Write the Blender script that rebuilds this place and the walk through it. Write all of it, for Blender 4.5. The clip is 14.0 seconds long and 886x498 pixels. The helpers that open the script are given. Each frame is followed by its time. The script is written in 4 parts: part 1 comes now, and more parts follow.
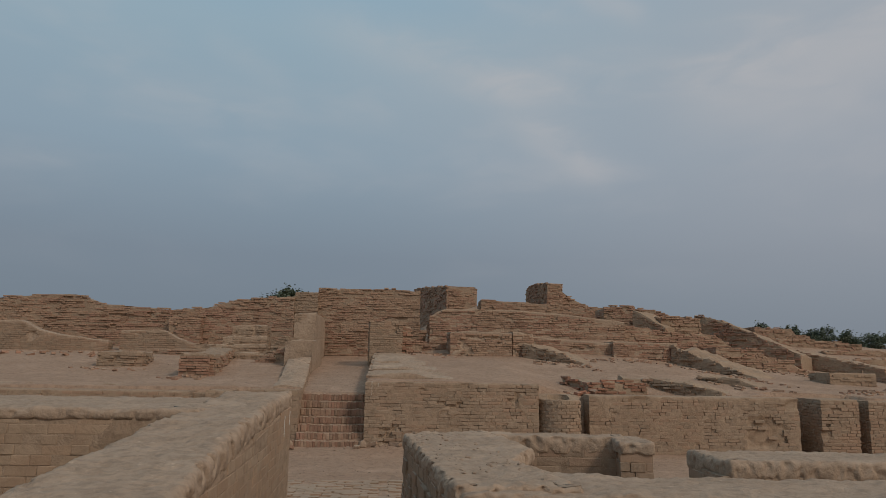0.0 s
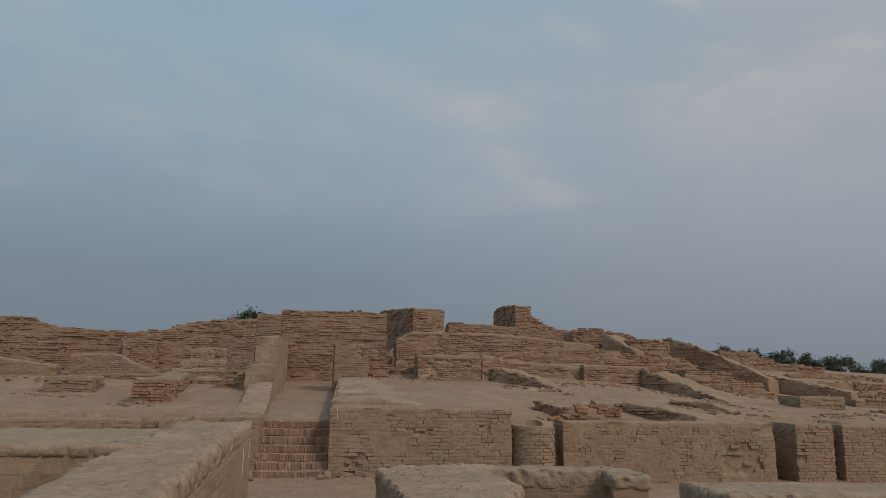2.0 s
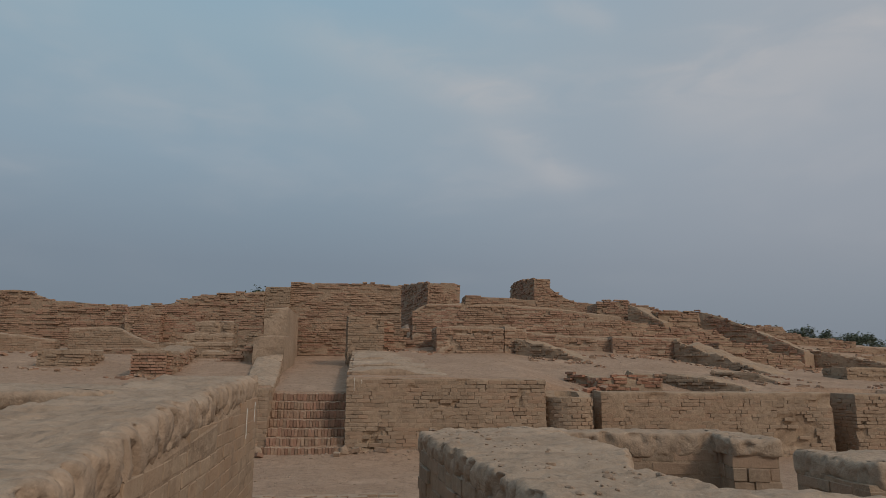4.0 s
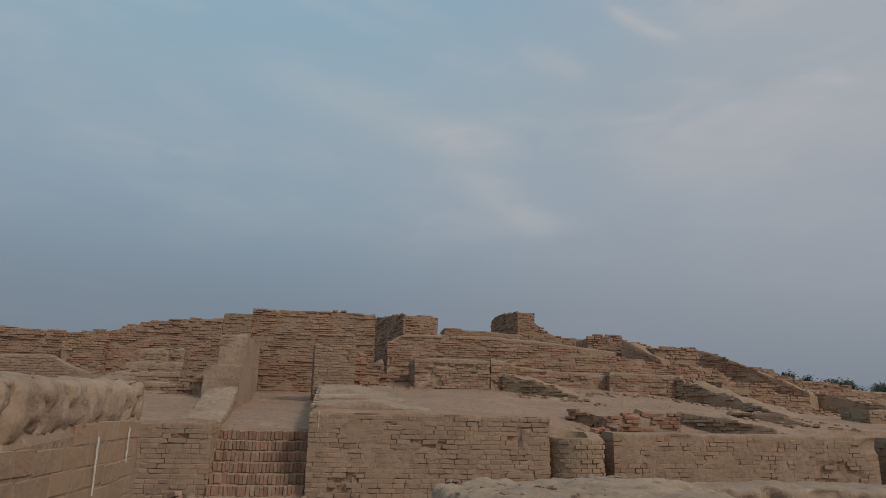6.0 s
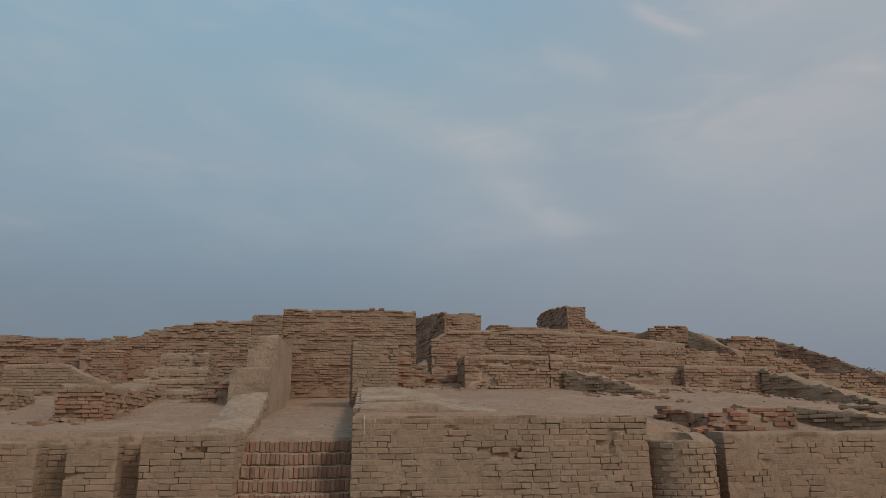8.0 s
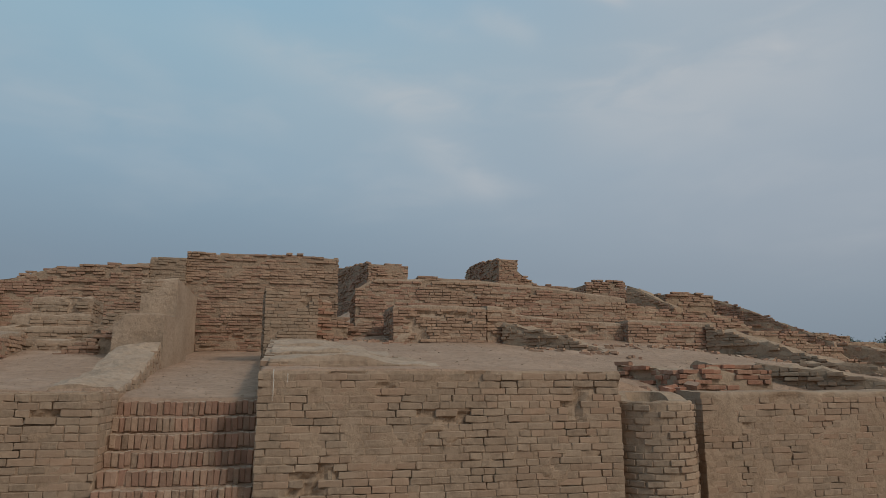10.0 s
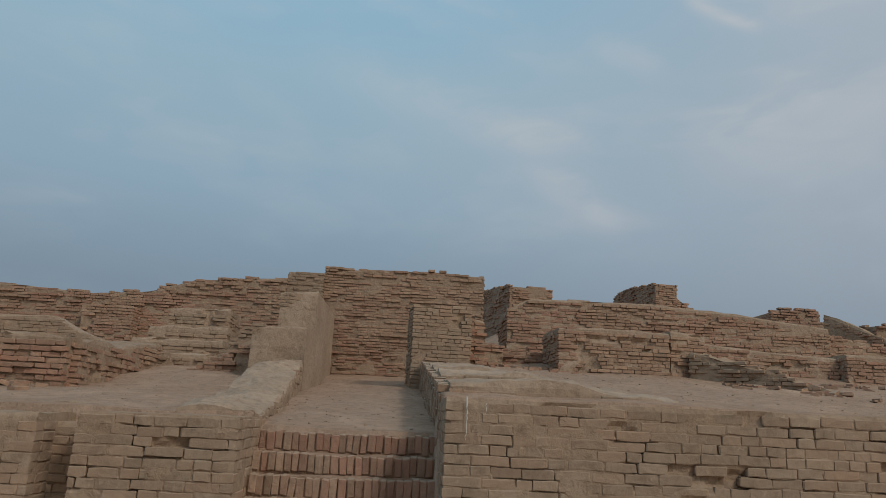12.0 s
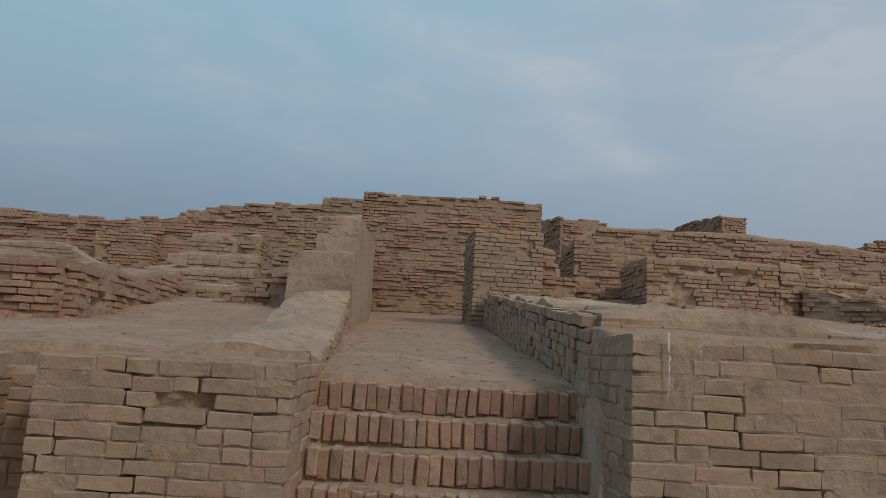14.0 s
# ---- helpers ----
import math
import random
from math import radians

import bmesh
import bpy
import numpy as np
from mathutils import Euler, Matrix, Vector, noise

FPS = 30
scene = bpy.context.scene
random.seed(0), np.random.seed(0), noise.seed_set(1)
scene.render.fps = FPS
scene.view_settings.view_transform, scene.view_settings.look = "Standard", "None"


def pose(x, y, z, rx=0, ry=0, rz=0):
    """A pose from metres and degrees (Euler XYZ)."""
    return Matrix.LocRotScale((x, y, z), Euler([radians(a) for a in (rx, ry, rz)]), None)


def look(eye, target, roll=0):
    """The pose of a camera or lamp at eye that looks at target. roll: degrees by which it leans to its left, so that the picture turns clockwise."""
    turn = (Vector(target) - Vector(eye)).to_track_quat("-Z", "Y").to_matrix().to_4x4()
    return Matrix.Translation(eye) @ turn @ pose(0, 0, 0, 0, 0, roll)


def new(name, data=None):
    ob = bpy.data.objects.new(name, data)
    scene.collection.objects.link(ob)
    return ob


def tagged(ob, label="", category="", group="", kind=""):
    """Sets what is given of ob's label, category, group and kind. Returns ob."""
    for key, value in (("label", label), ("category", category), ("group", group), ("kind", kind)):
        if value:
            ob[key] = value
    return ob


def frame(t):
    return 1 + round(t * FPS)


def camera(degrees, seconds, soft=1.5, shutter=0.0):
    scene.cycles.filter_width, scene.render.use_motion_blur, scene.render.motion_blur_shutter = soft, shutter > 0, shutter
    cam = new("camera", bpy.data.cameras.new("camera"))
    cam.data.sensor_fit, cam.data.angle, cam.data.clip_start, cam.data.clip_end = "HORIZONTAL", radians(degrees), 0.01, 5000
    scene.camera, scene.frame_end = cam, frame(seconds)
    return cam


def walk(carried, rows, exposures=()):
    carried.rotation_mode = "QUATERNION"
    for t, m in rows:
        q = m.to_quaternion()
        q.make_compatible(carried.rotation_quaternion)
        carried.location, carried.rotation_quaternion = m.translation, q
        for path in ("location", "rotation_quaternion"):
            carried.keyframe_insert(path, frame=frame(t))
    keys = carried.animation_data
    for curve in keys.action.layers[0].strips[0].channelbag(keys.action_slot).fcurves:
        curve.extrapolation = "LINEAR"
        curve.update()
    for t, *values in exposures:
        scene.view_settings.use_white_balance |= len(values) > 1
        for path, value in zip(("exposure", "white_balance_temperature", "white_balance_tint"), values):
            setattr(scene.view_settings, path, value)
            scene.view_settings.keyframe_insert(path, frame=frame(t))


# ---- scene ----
cam = camera(64.7, 14.0, soft=0.55)
PATH = [
    (0, (0.023, 0.06, 2.027), (0.17, 2.026, 2.366), 1.0),
    (0.5, (0.043, 0.051, 2.044), (0.189, 2.013, 2.404), 2.9),
    (1, (0.048, 0.134, 2.032), (0.151, 2.102, 2.371), 2.4),
    (1.5, (-0.019, 0.35, 2.062), (0.127, 2.298, 2.491), 0.9),
    (2, (-0.055, 0.662, 2.054), (0.19, 2.605, 2.459), 0.8),
    (2.5, (-0.079, 0.943, 1.99), (0.082, 2.906, 2.339), 1.2),
    (2.7, (-0.116, 1.082, 1.967), (0.067, 3.045, 2.301), 0.6),
    (4.8, (-0.236, 3.26, 1.618), (0.018, 5.208, 1.991), 1.2),
    (5, (-0.238, 3.506, 1.594), (-0.013, 5.457, 1.972), 2.6),
    (5.5, (-0.232, 4.081, 1.585), (0.051, 6.004, 2.056), 2.0),
    (6, (-0.187, 4.736, 1.6), (0.111, 6.655, 2.078), 1.1),
    (6.5, (-0.219, 5.325, 1.584), (0.137, 7.234, 2.06), 1.6),
    (7, (-0.237, 5.977, 1.529), (-0.025, 7.9, 2.036), -0.2),
    (7.5, (-0.272, 6.568, 1.537), (0.025, 8.499, 1.964), 1.1),
    (8, (-0.34, 7.056, 1.547), (-0.125, 8.982, 2.043), -0.4),
    (8.5, (-0.231, 7.561, 1.486), (-0.062, 9.504, 1.927), 0.9),
    (8.7, (-0.239, 7.758, 1.487), (0.104, 9.652, 2.033), 1.8),
    (10.8, (-0.321, 10.067, 1.593), (0.13, 11.992, 1.896), 0.1),
    (11, (-0.403, 10.3, 1.575), (0.025, 12.222, 1.926), 1.7),
    (11.5, (-0.664, 10.876, 1.589), (-0.296, 12.813, 1.924), 4.2),
    (12, (-0.851, 11.46, 1.575), (-0.749, 13.403, 2.037), 2.6),
    (12.5, (-1.082, 12.048, 1.618), (-1.037, 14.017, 1.967), 3.2),
    (13, (-1.22, 12.518, 1.59), (-1.297, 14.456, 2.077), 4.4),
    (13.5, (-1.346, 13.096, 1.591), (-1.363, 15.063, 1.952), 2.6),
    (14, (-1.459, 13.656, 1.565), (-1.411, 15.633, 1.864), 3.1),
]
walk(cam, [(t, look(eye, target, roll)) for t, eye, target, roll in PATH],
     exposures=[(0, -0.05, 6500, 10), (8.7, -0.03, 6450, 9), (10.8, 0.15, 6050, 4), (11.5, 0.10, 6050, 4), (12.5, 0.08, 6180, 6), (13, 0.08, 6060, 6), (14, 0.15, 6030, 6)])

# ---- light ----
world = bpy.data.worlds.new("evening_sky")
scene.world = world
world.use_nodes = True
SUN_EL, SUN_AZ = radians(41), radians(138)  # azimuth clockwise from +y: behind the walker, to the right


def build_sky():
    nt = world.node_tree
    nt.nodes.clear()
    N, L = nt.nodes.new, nt.links.new

    def m(op, a, b=None, c=None):
        n = N("ShaderNodeMath")
        n.operation = op
        for i, v in enumerate((a, b, c)):
            if v is None:
                continue
            if isinstance(v, (int, float)):
                n.inputs[i].default_value = v
            else:
                L(v, n.inputs[i])
        return n.outputs[0]

    def mix(f, a, b):
        n = N("ShaderNodeMix")
        n.data_type = "RGBA"
        for i, v in ((0, f), (6, a), (7, b)):
            if isinstance(v, (int, float)):
                n.inputs[i].default_value = v
            elif isinstance(v, tuple):
                n.inputs[i].default_value = (*v, 1)
            else:
                L(v, n.inputs[i])
        return n.outputs[2]

    def ramp(f, stops):
        n = N("ShaderNodeValToRGB")
        n.color_ramp.interpolation = "LINEAR"
        e = n.color_ramp.elements
        while len(e) < len(stops):
            e.new(0.5)
        for el, (p, c) in zip(e, stops):
            el.position, el.color = p, (*c, 1)
        L(f, n.inputs[0])
        return n.outputs[0]

    tc = N("ShaderNodeTexCoord")
    sep = N("ShaderNodeSeparateXYZ")
    L(tc.outputs["Generated"], sep.inputs[0])
    az = m("MULTIPLY", m("ARCTAN2", sep.outputs[0], sep.outputs[1]), 57.2958)  # degrees right of +y
    el = m("MULTIPLY", m("ARCSINE", sep.outputs[2]), 57.2958)
    sky = N("ShaderNodeTexSky")
    sky.sky_type = "NISHITA"
    sky.sun_disc = False
    sky.sun_elevation, sky.sun_rotation = SUN_EL, SUN_AZ
    sky.dust_density = 3.0
    # dusty evening air: grey at the horizon, pale blue above, a pink tone to the right
    up = m("DIVIDE", el, 40.0)
    col = ramp(up, [(0.0, HAZE), (0.22, LOW), (0.42, MILD), (0.66, MID), (0.92, HIGH)])
    side = N("ShaderNodeMapRange")
    side.interpolation_type = "SMOOTHSTEP"
    side.inputs[1].default_value, side.inputs[2].default_value = -10.0, 45.0
    L(az, side.inputs[0])
    lift = N("ShaderNodeMapRange")
    lift.interpolation_type = "SMOOTHSTEP"
    lift.inputs[1].default_value, lift.inputs[2].default_value = 1.0, 15.0
    lift.inputs[3].default_value, lift.inputs[4].default_value = 0.2, 0.65
    L(el, lift.inputs[0])
    col = mix(m("MULTIPLY", side.outputs[0], lift.outputs[0]), col, PINK)
    # the bright quarter of the sky behind the walker
    glow = N("ShaderNodeVectorMath")
    glow.operation = "DOT_PRODUCT"
    L(tc.outputs["Generated"], glow.inputs[0])
    glow.inputs[1].default_value = (math.sin(SUN_AZ) * 0.95, math.cos(SUN_AZ) * 0.95, 0.3)
    gr = N("ShaderNodeMapRange")
    gr.interpolation_type = "SMOOTHSTEP"
    gr.inputs[1].default_value, gr.inputs[2].default_value = 0.3, 1.0
    L(glow.outputs["Value"], gr.inputs[0])
    col = mix(gr.outputs[0], col, (0.62, 0.56, 0.50))
    # the unseen sky overhead is made paler, to light upward faces more neutrally
    top = N("ShaderNodeMapRange")
    top.interpolation_type = "SMOOTHSTEP"
    top.inputs[1].default_value, top.inputs[2].default_value = 42.0, 75.0
    L(el, top.inputs[0])
    col = mix(top.outputs[0], col, (0.37, 0.41, 0.44))
    # thin veils of cloud
    pos = N("ShaderNodeCombineXYZ")
    L(m("DIVIDE", az, 30.0), pos.inputs[0])
    L(m("DIVIDE", el, 17.0), pos.inputs[1])
    rot = N("ShaderNodeMapping")
    rot.inputs["Rotation"].default_value = (0, 0, radians(-40))
    rot.inputs["Scale"].default_value = (0.9, 1.5, 1)
    L(pos.outputs[0], rot.inputs[0])
    nz = N("ShaderNodeTexNoise")
    nz.inputs["Scale"].default_value = 1.9
    nz.inputs["Detail"].default_value = 3
    nz.inputs["Roughness"].default_value = 0.5
    nz.inputs["Distortion"].default_value = 0.35
    L(rot.outputs[0], nz.inputs["Vector"])
    veil = N("ShaderNodeMapRange")
    veil.interpolation_type = "SMOOTHSTEP"
    veil.inputs[1].default_value, veil.inputs[2].default_value = 0.42, 0.75
    L(nz.outputs["Fac"], veil.inputs[0])
    wisp = N("ShaderNodeTexNoise")
    wisp.inputs["Scale"].default_value = 5.5
    wisp.inputs["Detail"].default_value = 6
    wisp.inputs["Distortion"].default_value = 0.6
    L(rot.outputs[0], wisp.inputs["Vector"])

    def streak(a0, e0, a1, e1, w, power):
        """One brush of cloud between two directions (degrees)."""
        dx, dy = a1 - a0, e1 - e0
        ll = math.hypot(dx, dy)
        px, py = m("SUBTRACT", az, a0), m("SUBTRACT", el, e0)
        s = m("DIVIDE", m("ADD", m("MULTIPLY", px, dx), m("MULTIPLY", py, dy)), ll * ll)
        bend = m("MULTIPLY", m("SUBTRACT", wisp.outputs["Fac"], 0.5), w * 1.7)
        d = m("DIVIDE", m("ADD", m("SUBTRACT", m("MULTIPLY", px, dy / ll), m("MULTIPLY", py, dx / ll)), bend), w)
        across = m("EXPONENT", m("MULTIPLY", m("MULTIPLY", d, d), -1))
        q = m("SUBTRACT", m("MULTIPLY", s, 2), 1)
        q2 = m("MULTIPLY", q, q)
        along = m("EXPONENT", m("MULTIPLY", m("MULTIPLY", q2, q2), -1.2))
        return m("MULTIPLY", m("MULTIPLY", across, along), m("MULTIPLY", m("ADD", wisp.outputs["Fac"], 0.2), power))

    cl = m("MULTIPLY", veil.outputs[0], m("MULTIPLY_ADD", wisp.outputs["Fac"], 0.55, -0.10))
    for st in STREAKS:
        cl = m("ADD", cl, streak(*st))
    low = N("ShaderNodeMapRange")
    low.interpolation_type = "SMOOTHSTEP"
    low.inputs[1].default_value, low.inputs[2].default_value = 4.0, 16.0
    L(el, low.inputs[0])
    cl = m("MULTIPLY", cl, low.outputs[0])
    cl = m("MINIMUM", cl, 0.8)
    col = mix(cl, col, CLOUD)
    both = mix(0.04, col, m_vec(N, L, sky.outputs[0], 0.10))
    bg = N("ShaderNodeBackground")
    bg.inputs[1].default_value = 1.0
    L(both, bg.inputs[0])
    out = N("ShaderNodeOutputWorld")
    L(bg.outputs[0], out.inputs[0])


def m_vec(N, L, sock, k):
    n = N("ShaderNodeVectorMath")
    n.operation = "SCALE"
    L(sock, n.inputs[0])
    n.inputs["Scale"].default_value = k
    return n.outputs[0]


HAZE, LOW, MILD, MID, HIGH = (0.162, 0.198, 0.242), (0.196, 0.242, 0.295), (0.262, 0.345, 0.416), (0.295, 0.405, 0.480), (0.234, 0.41, 0.545)
PINK, CLOUD = (0.376, 0.383, 0.416), (0.525, 0.50, 0.495)
STREAKS = [(7.5, 23.2, 15.5, 22.2, 1.0, 0.36), (10.2, 19.8, 18.2, 15.4, 1.3, 0.42), (15.5, 29.6, 21.5, 27.4, 1.0, 0.36), (23.3, 32.2, 29.0, 29.3, 0.55, 0.75), (27.0, 33.8, 30.5, 31.8, 0.5, 0.4),
           (23.0, 20.5, 48.0, 24.0, 3.6, 0.5), (28.0, 30.0, 50.0, 31.0, 2.5, 0.35), (-9.0, 28.0, 14.0, 21.5, 1.8, 0.26), (-6.0, 22.0, 20.0, 20.0, 5.0, 0.14), (-16.0, 25.0, -9.0, 22.0, 1.2, 0.14)]
build_sky()

sun = new("sun", bpy.data.lights.new("sun", "SUN"))
sun.data.energy, sun.data.angle, sun.data.color = 1.08, radians(10), (1.0, 0.87, 0.75)
sun.matrix_world = look((math.sin(SUN_AZ) * math.cos(SUN_EL) * 60, math.cos(SUN_AZ) * math.cos(SUN_EL) * 60, math.sin(SUN_EL) * 60), (0, 0, 0))


# ---- materials ----
def earth_material(name, base, other, scale=3.0, bump=0.5, pieces=0.0, red=None, dust=0.0, grit=60.0):
    """Dry earth or baked brick: two scales of stain, fine grit relief; pieces: how far single bricks differ."""
    mat = bpy.data.materials.new(name)
    mat.use_nodes = True
    nt = mat.node_tree
    N, L = nt.nodes.new, nt.links.new
    bsdf = nt.nodes["Principled BSDF"]
    bsdf.inputs["Roughness"].default_value = 0.93
    bsdf.inputs["Specular IOR Level"].default_value = 0.15
    geo = N("ShaderNodeNewGeometry")

    def noise_at(s, detail=4, rough=0.6, dist=0.0):
        n = N("ShaderNodeTexNoise")
        n.inputs["Scale"].default_value = s
        n.inputs["Detail"].default_value = detail
        n.inputs["Roughness"].default_value = rough
        n.inputs["Distortion"].default_value = dist
        L(geo.outputs["Position"], n.inputs["Vector"])
        return n.outputs["Fac"]

    def span(sock, a, b):
        n = N("ShaderNodeMapRange")
        n.inputs[1].default_value, n.inputs[2].default_value = a, b
        L(sock, n.inputs[0])
        return n.outputs[0]

    def mix(f, a, b, kind="MIX"):
        n = N("ShaderNodeMix")
        n.data_type, n.blend_type = "RGBA", kind
        for i, v in ((0, f), (6, a), (7, b)):
            if isinstance(v, (int, float)):
                n.inputs[i].default_value = v
            elif isinstance(v, tuple):
                n.inputs[i].default_value = (*v, 1)
            else:
                L(v, n.inputs[i])
        return n.outputs[2]

    col = mix(span(noise_at(scale * 0.35, 3), 0.3, 0.7), base, other)
    col = mix(span(noise_at(scale * 4, 5, 0.7), 0.45, 0.75), col, tuple(c * 0.68 for c in other))
    col = mix(span(noise_at(38.0, 4, 0.75), 0.60, 0.90), col, tuple(c * 0.72 for c in other))
    col = mix(span(noise_at(1.1, 5, 0.62, 0.6), 0.52, 0.78), col, tuple(min(0.6, c * 1.16) for c in base))
    col = mix(span(noise_at(23.0, 3, 0.6), 0.62, 0.85), col, tuple(min(0.6, c * 1.35) for c in base))
    if pieces:
        info = N("ShaderNodeObjectInfo")
        add = N("ShaderNodeMath")
        add.operation = "ADD"
        L(info.outputs["Random"], add.inputs[0])
        L(geo.outputs["Random Per Island"], add.inputs[1])
        fr = N("ShaderNodeMath")
        fr.operation = "FRACT"
        L(add.outputs[0], fr.inputs[0])
        rnd = fr.outputs[0]
        if red:
            big = N("ShaderNodeMath")
            big.operation = "ADD"
            L(rnd, big.inputs[0])
            L(span(noise_at(0.55, 2), 0.35, 0.65), big.inputs[1])
            col = mix(span(big.outputs[0], 0.75, 1.75), col, red)
        hsv = N("ShaderNodeHueSaturation")
        L(col, hsv.inputs["Color"])
        v = N("ShaderNodeMapRange")
        v.inputs[3].default_value, v.inputs[4].default_value = 1 - pieces, 1 + pieces * 0.7
        seven = N("ShaderNodeMath")
        seven.operation = "MULTIPLY"
        L(rnd, seven.inputs[0])
        seven.inputs[1].default_value = 7.13
        f2 = N("ShaderNodeMath")
        f2.operation = "FRACT"
        L(seven.outputs[0], f2.inputs[0])
        L(f2.outputs[0], v.inputs[0])
        L(v.outputs[0], hsv.inputs["Value"])
        col = hsv.outputs[0]
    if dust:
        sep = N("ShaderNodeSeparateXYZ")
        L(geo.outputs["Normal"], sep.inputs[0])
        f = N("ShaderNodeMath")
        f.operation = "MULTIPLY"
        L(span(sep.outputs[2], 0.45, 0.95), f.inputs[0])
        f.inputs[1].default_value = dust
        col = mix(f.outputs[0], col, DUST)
    L(col, bsdf.inputs["Base Color"])
    h = N("ShaderNodeMath")
    h.operation = "MULTIPLY_ADD"
    h.inputs[1].default_value = 0.55
    L(noise_at(grit, 5, 0.65), h.inputs[0])
    lump = N("ShaderNodeMath")
    lump.operation = "MULTIPLY"
    L(noise_at(grit * 0.18, 4, 0.6, 0.4), lump.inputs[0])
    lump.inputs[1].default_value = 2.5
    L(lump.outputs[0], h.inputs[2])
    b = N("ShaderNodeBump")
    b.inputs["Strength"].default_value = bump
    b.inputs["Distance"].default_value = 0.02
    L(h.outputs[0], b.inputs["Height"])
    L(b.outputs[0], bsdf.inputs["Normal"])
    return mat


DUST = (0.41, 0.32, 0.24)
GROUND = earth_material("dusty_ground", (0.415, 0.290, 0.207), (0.35, 0.237, 0.165), 2.0, 0.9)
MUD = earth_material("mud_plaster", (0.364, 0.274, 0.195), (0.33, 0.234, 0.160), 2.5, 0.5)
MUDCAP = earth_material("weathered_mud_cap", (0.412, 0.313, 0.231), (0.34, 0.249, 0.177), 3.0, 0.6, grit=42)
JOINT = earth_material("mud_joint", (0.355, 0.262, 0.187), (0.30, 0.218, 0.153), 4.0, 0.5)
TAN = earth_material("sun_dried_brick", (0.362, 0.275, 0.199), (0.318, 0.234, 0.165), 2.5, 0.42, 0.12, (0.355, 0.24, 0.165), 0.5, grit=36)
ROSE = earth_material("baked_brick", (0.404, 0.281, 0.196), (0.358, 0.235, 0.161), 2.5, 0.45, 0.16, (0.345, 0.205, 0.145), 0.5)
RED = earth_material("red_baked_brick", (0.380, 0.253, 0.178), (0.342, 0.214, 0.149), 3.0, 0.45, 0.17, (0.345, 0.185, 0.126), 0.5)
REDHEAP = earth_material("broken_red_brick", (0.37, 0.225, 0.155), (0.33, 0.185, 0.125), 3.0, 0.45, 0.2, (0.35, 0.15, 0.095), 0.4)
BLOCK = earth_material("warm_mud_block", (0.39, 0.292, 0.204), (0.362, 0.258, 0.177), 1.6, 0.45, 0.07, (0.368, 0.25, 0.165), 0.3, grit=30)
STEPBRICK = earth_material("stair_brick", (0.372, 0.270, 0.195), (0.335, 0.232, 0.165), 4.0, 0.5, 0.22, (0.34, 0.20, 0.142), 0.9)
WHITE = earth_material("bird_lime", (0.75, 0.72, 0.66), (0.62, 0.58, 0.52), 8.0, 0.3)
STONE = earth_material("fallen_lump", (0.37, 0.275, 0.20), (0.32, 0.23, 0.165), 6.0, 0.6, 0.12)


def leaf_material(name, a, b):
    mat = bpy.data.materials.new(name)
    mat.use_nodes = True
    nt = mat.node_tree
    bsdf = nt.nodes["Principled BSDF"]
    bsdf.inputs["Roughness"].default_value = 0.6
    geo = nt.nodes.new("ShaderNodeNewGeometry")
    n = nt.nodes.new("ShaderNodeMix")
    n.data_type = "RGBA"
    n.inputs[6].default_value, n.inputs[7].default_value = (*a, 1), (*b, 1)
    nt.links.new(geo.outputs["Random Per Island"], n.inputs[0])
    nt.links.new(n.outputs[2], bsdf.inputs["Base Color"])
    return mat


LEAF = leaf_material("dusty_leaves", (0.055, 0.075, 0.045), (0.09, 0.11, 0.065))
BARK = earth_material("bark", (0.16, 0.12, 0.09), (0.11, 0.08, 0.06), 6.0, 0.8)


# ---- mesh helpers ----
def mesh_of(name, verts, faces, mat, smooth=False):
    me = bpy.data.meshes.new(name)
    me.from_pydata([tuple(v) for v in verts], [], faces)
    me.materials.append(mat)
    if smooth:
        me.polygons.foreach_set("use_smooth", [True] * len(me.polygons))
    me.update()
    return me


def part(name, me, parent, label=""):
    ob = new(name, me)
    ob.parent = parent
    if label:
        tagged(ob, label)
    return ob


def ease(a, b, v):
    """Smooth step from 0 at a to 1 at b."""
    t = min(1.0, max(0.0, (v - a) / (b - a)))
    return t * t * (3 - 2 * t)


def nz(x, y, z):
    return noise.noise(Vector((x, y, z)))


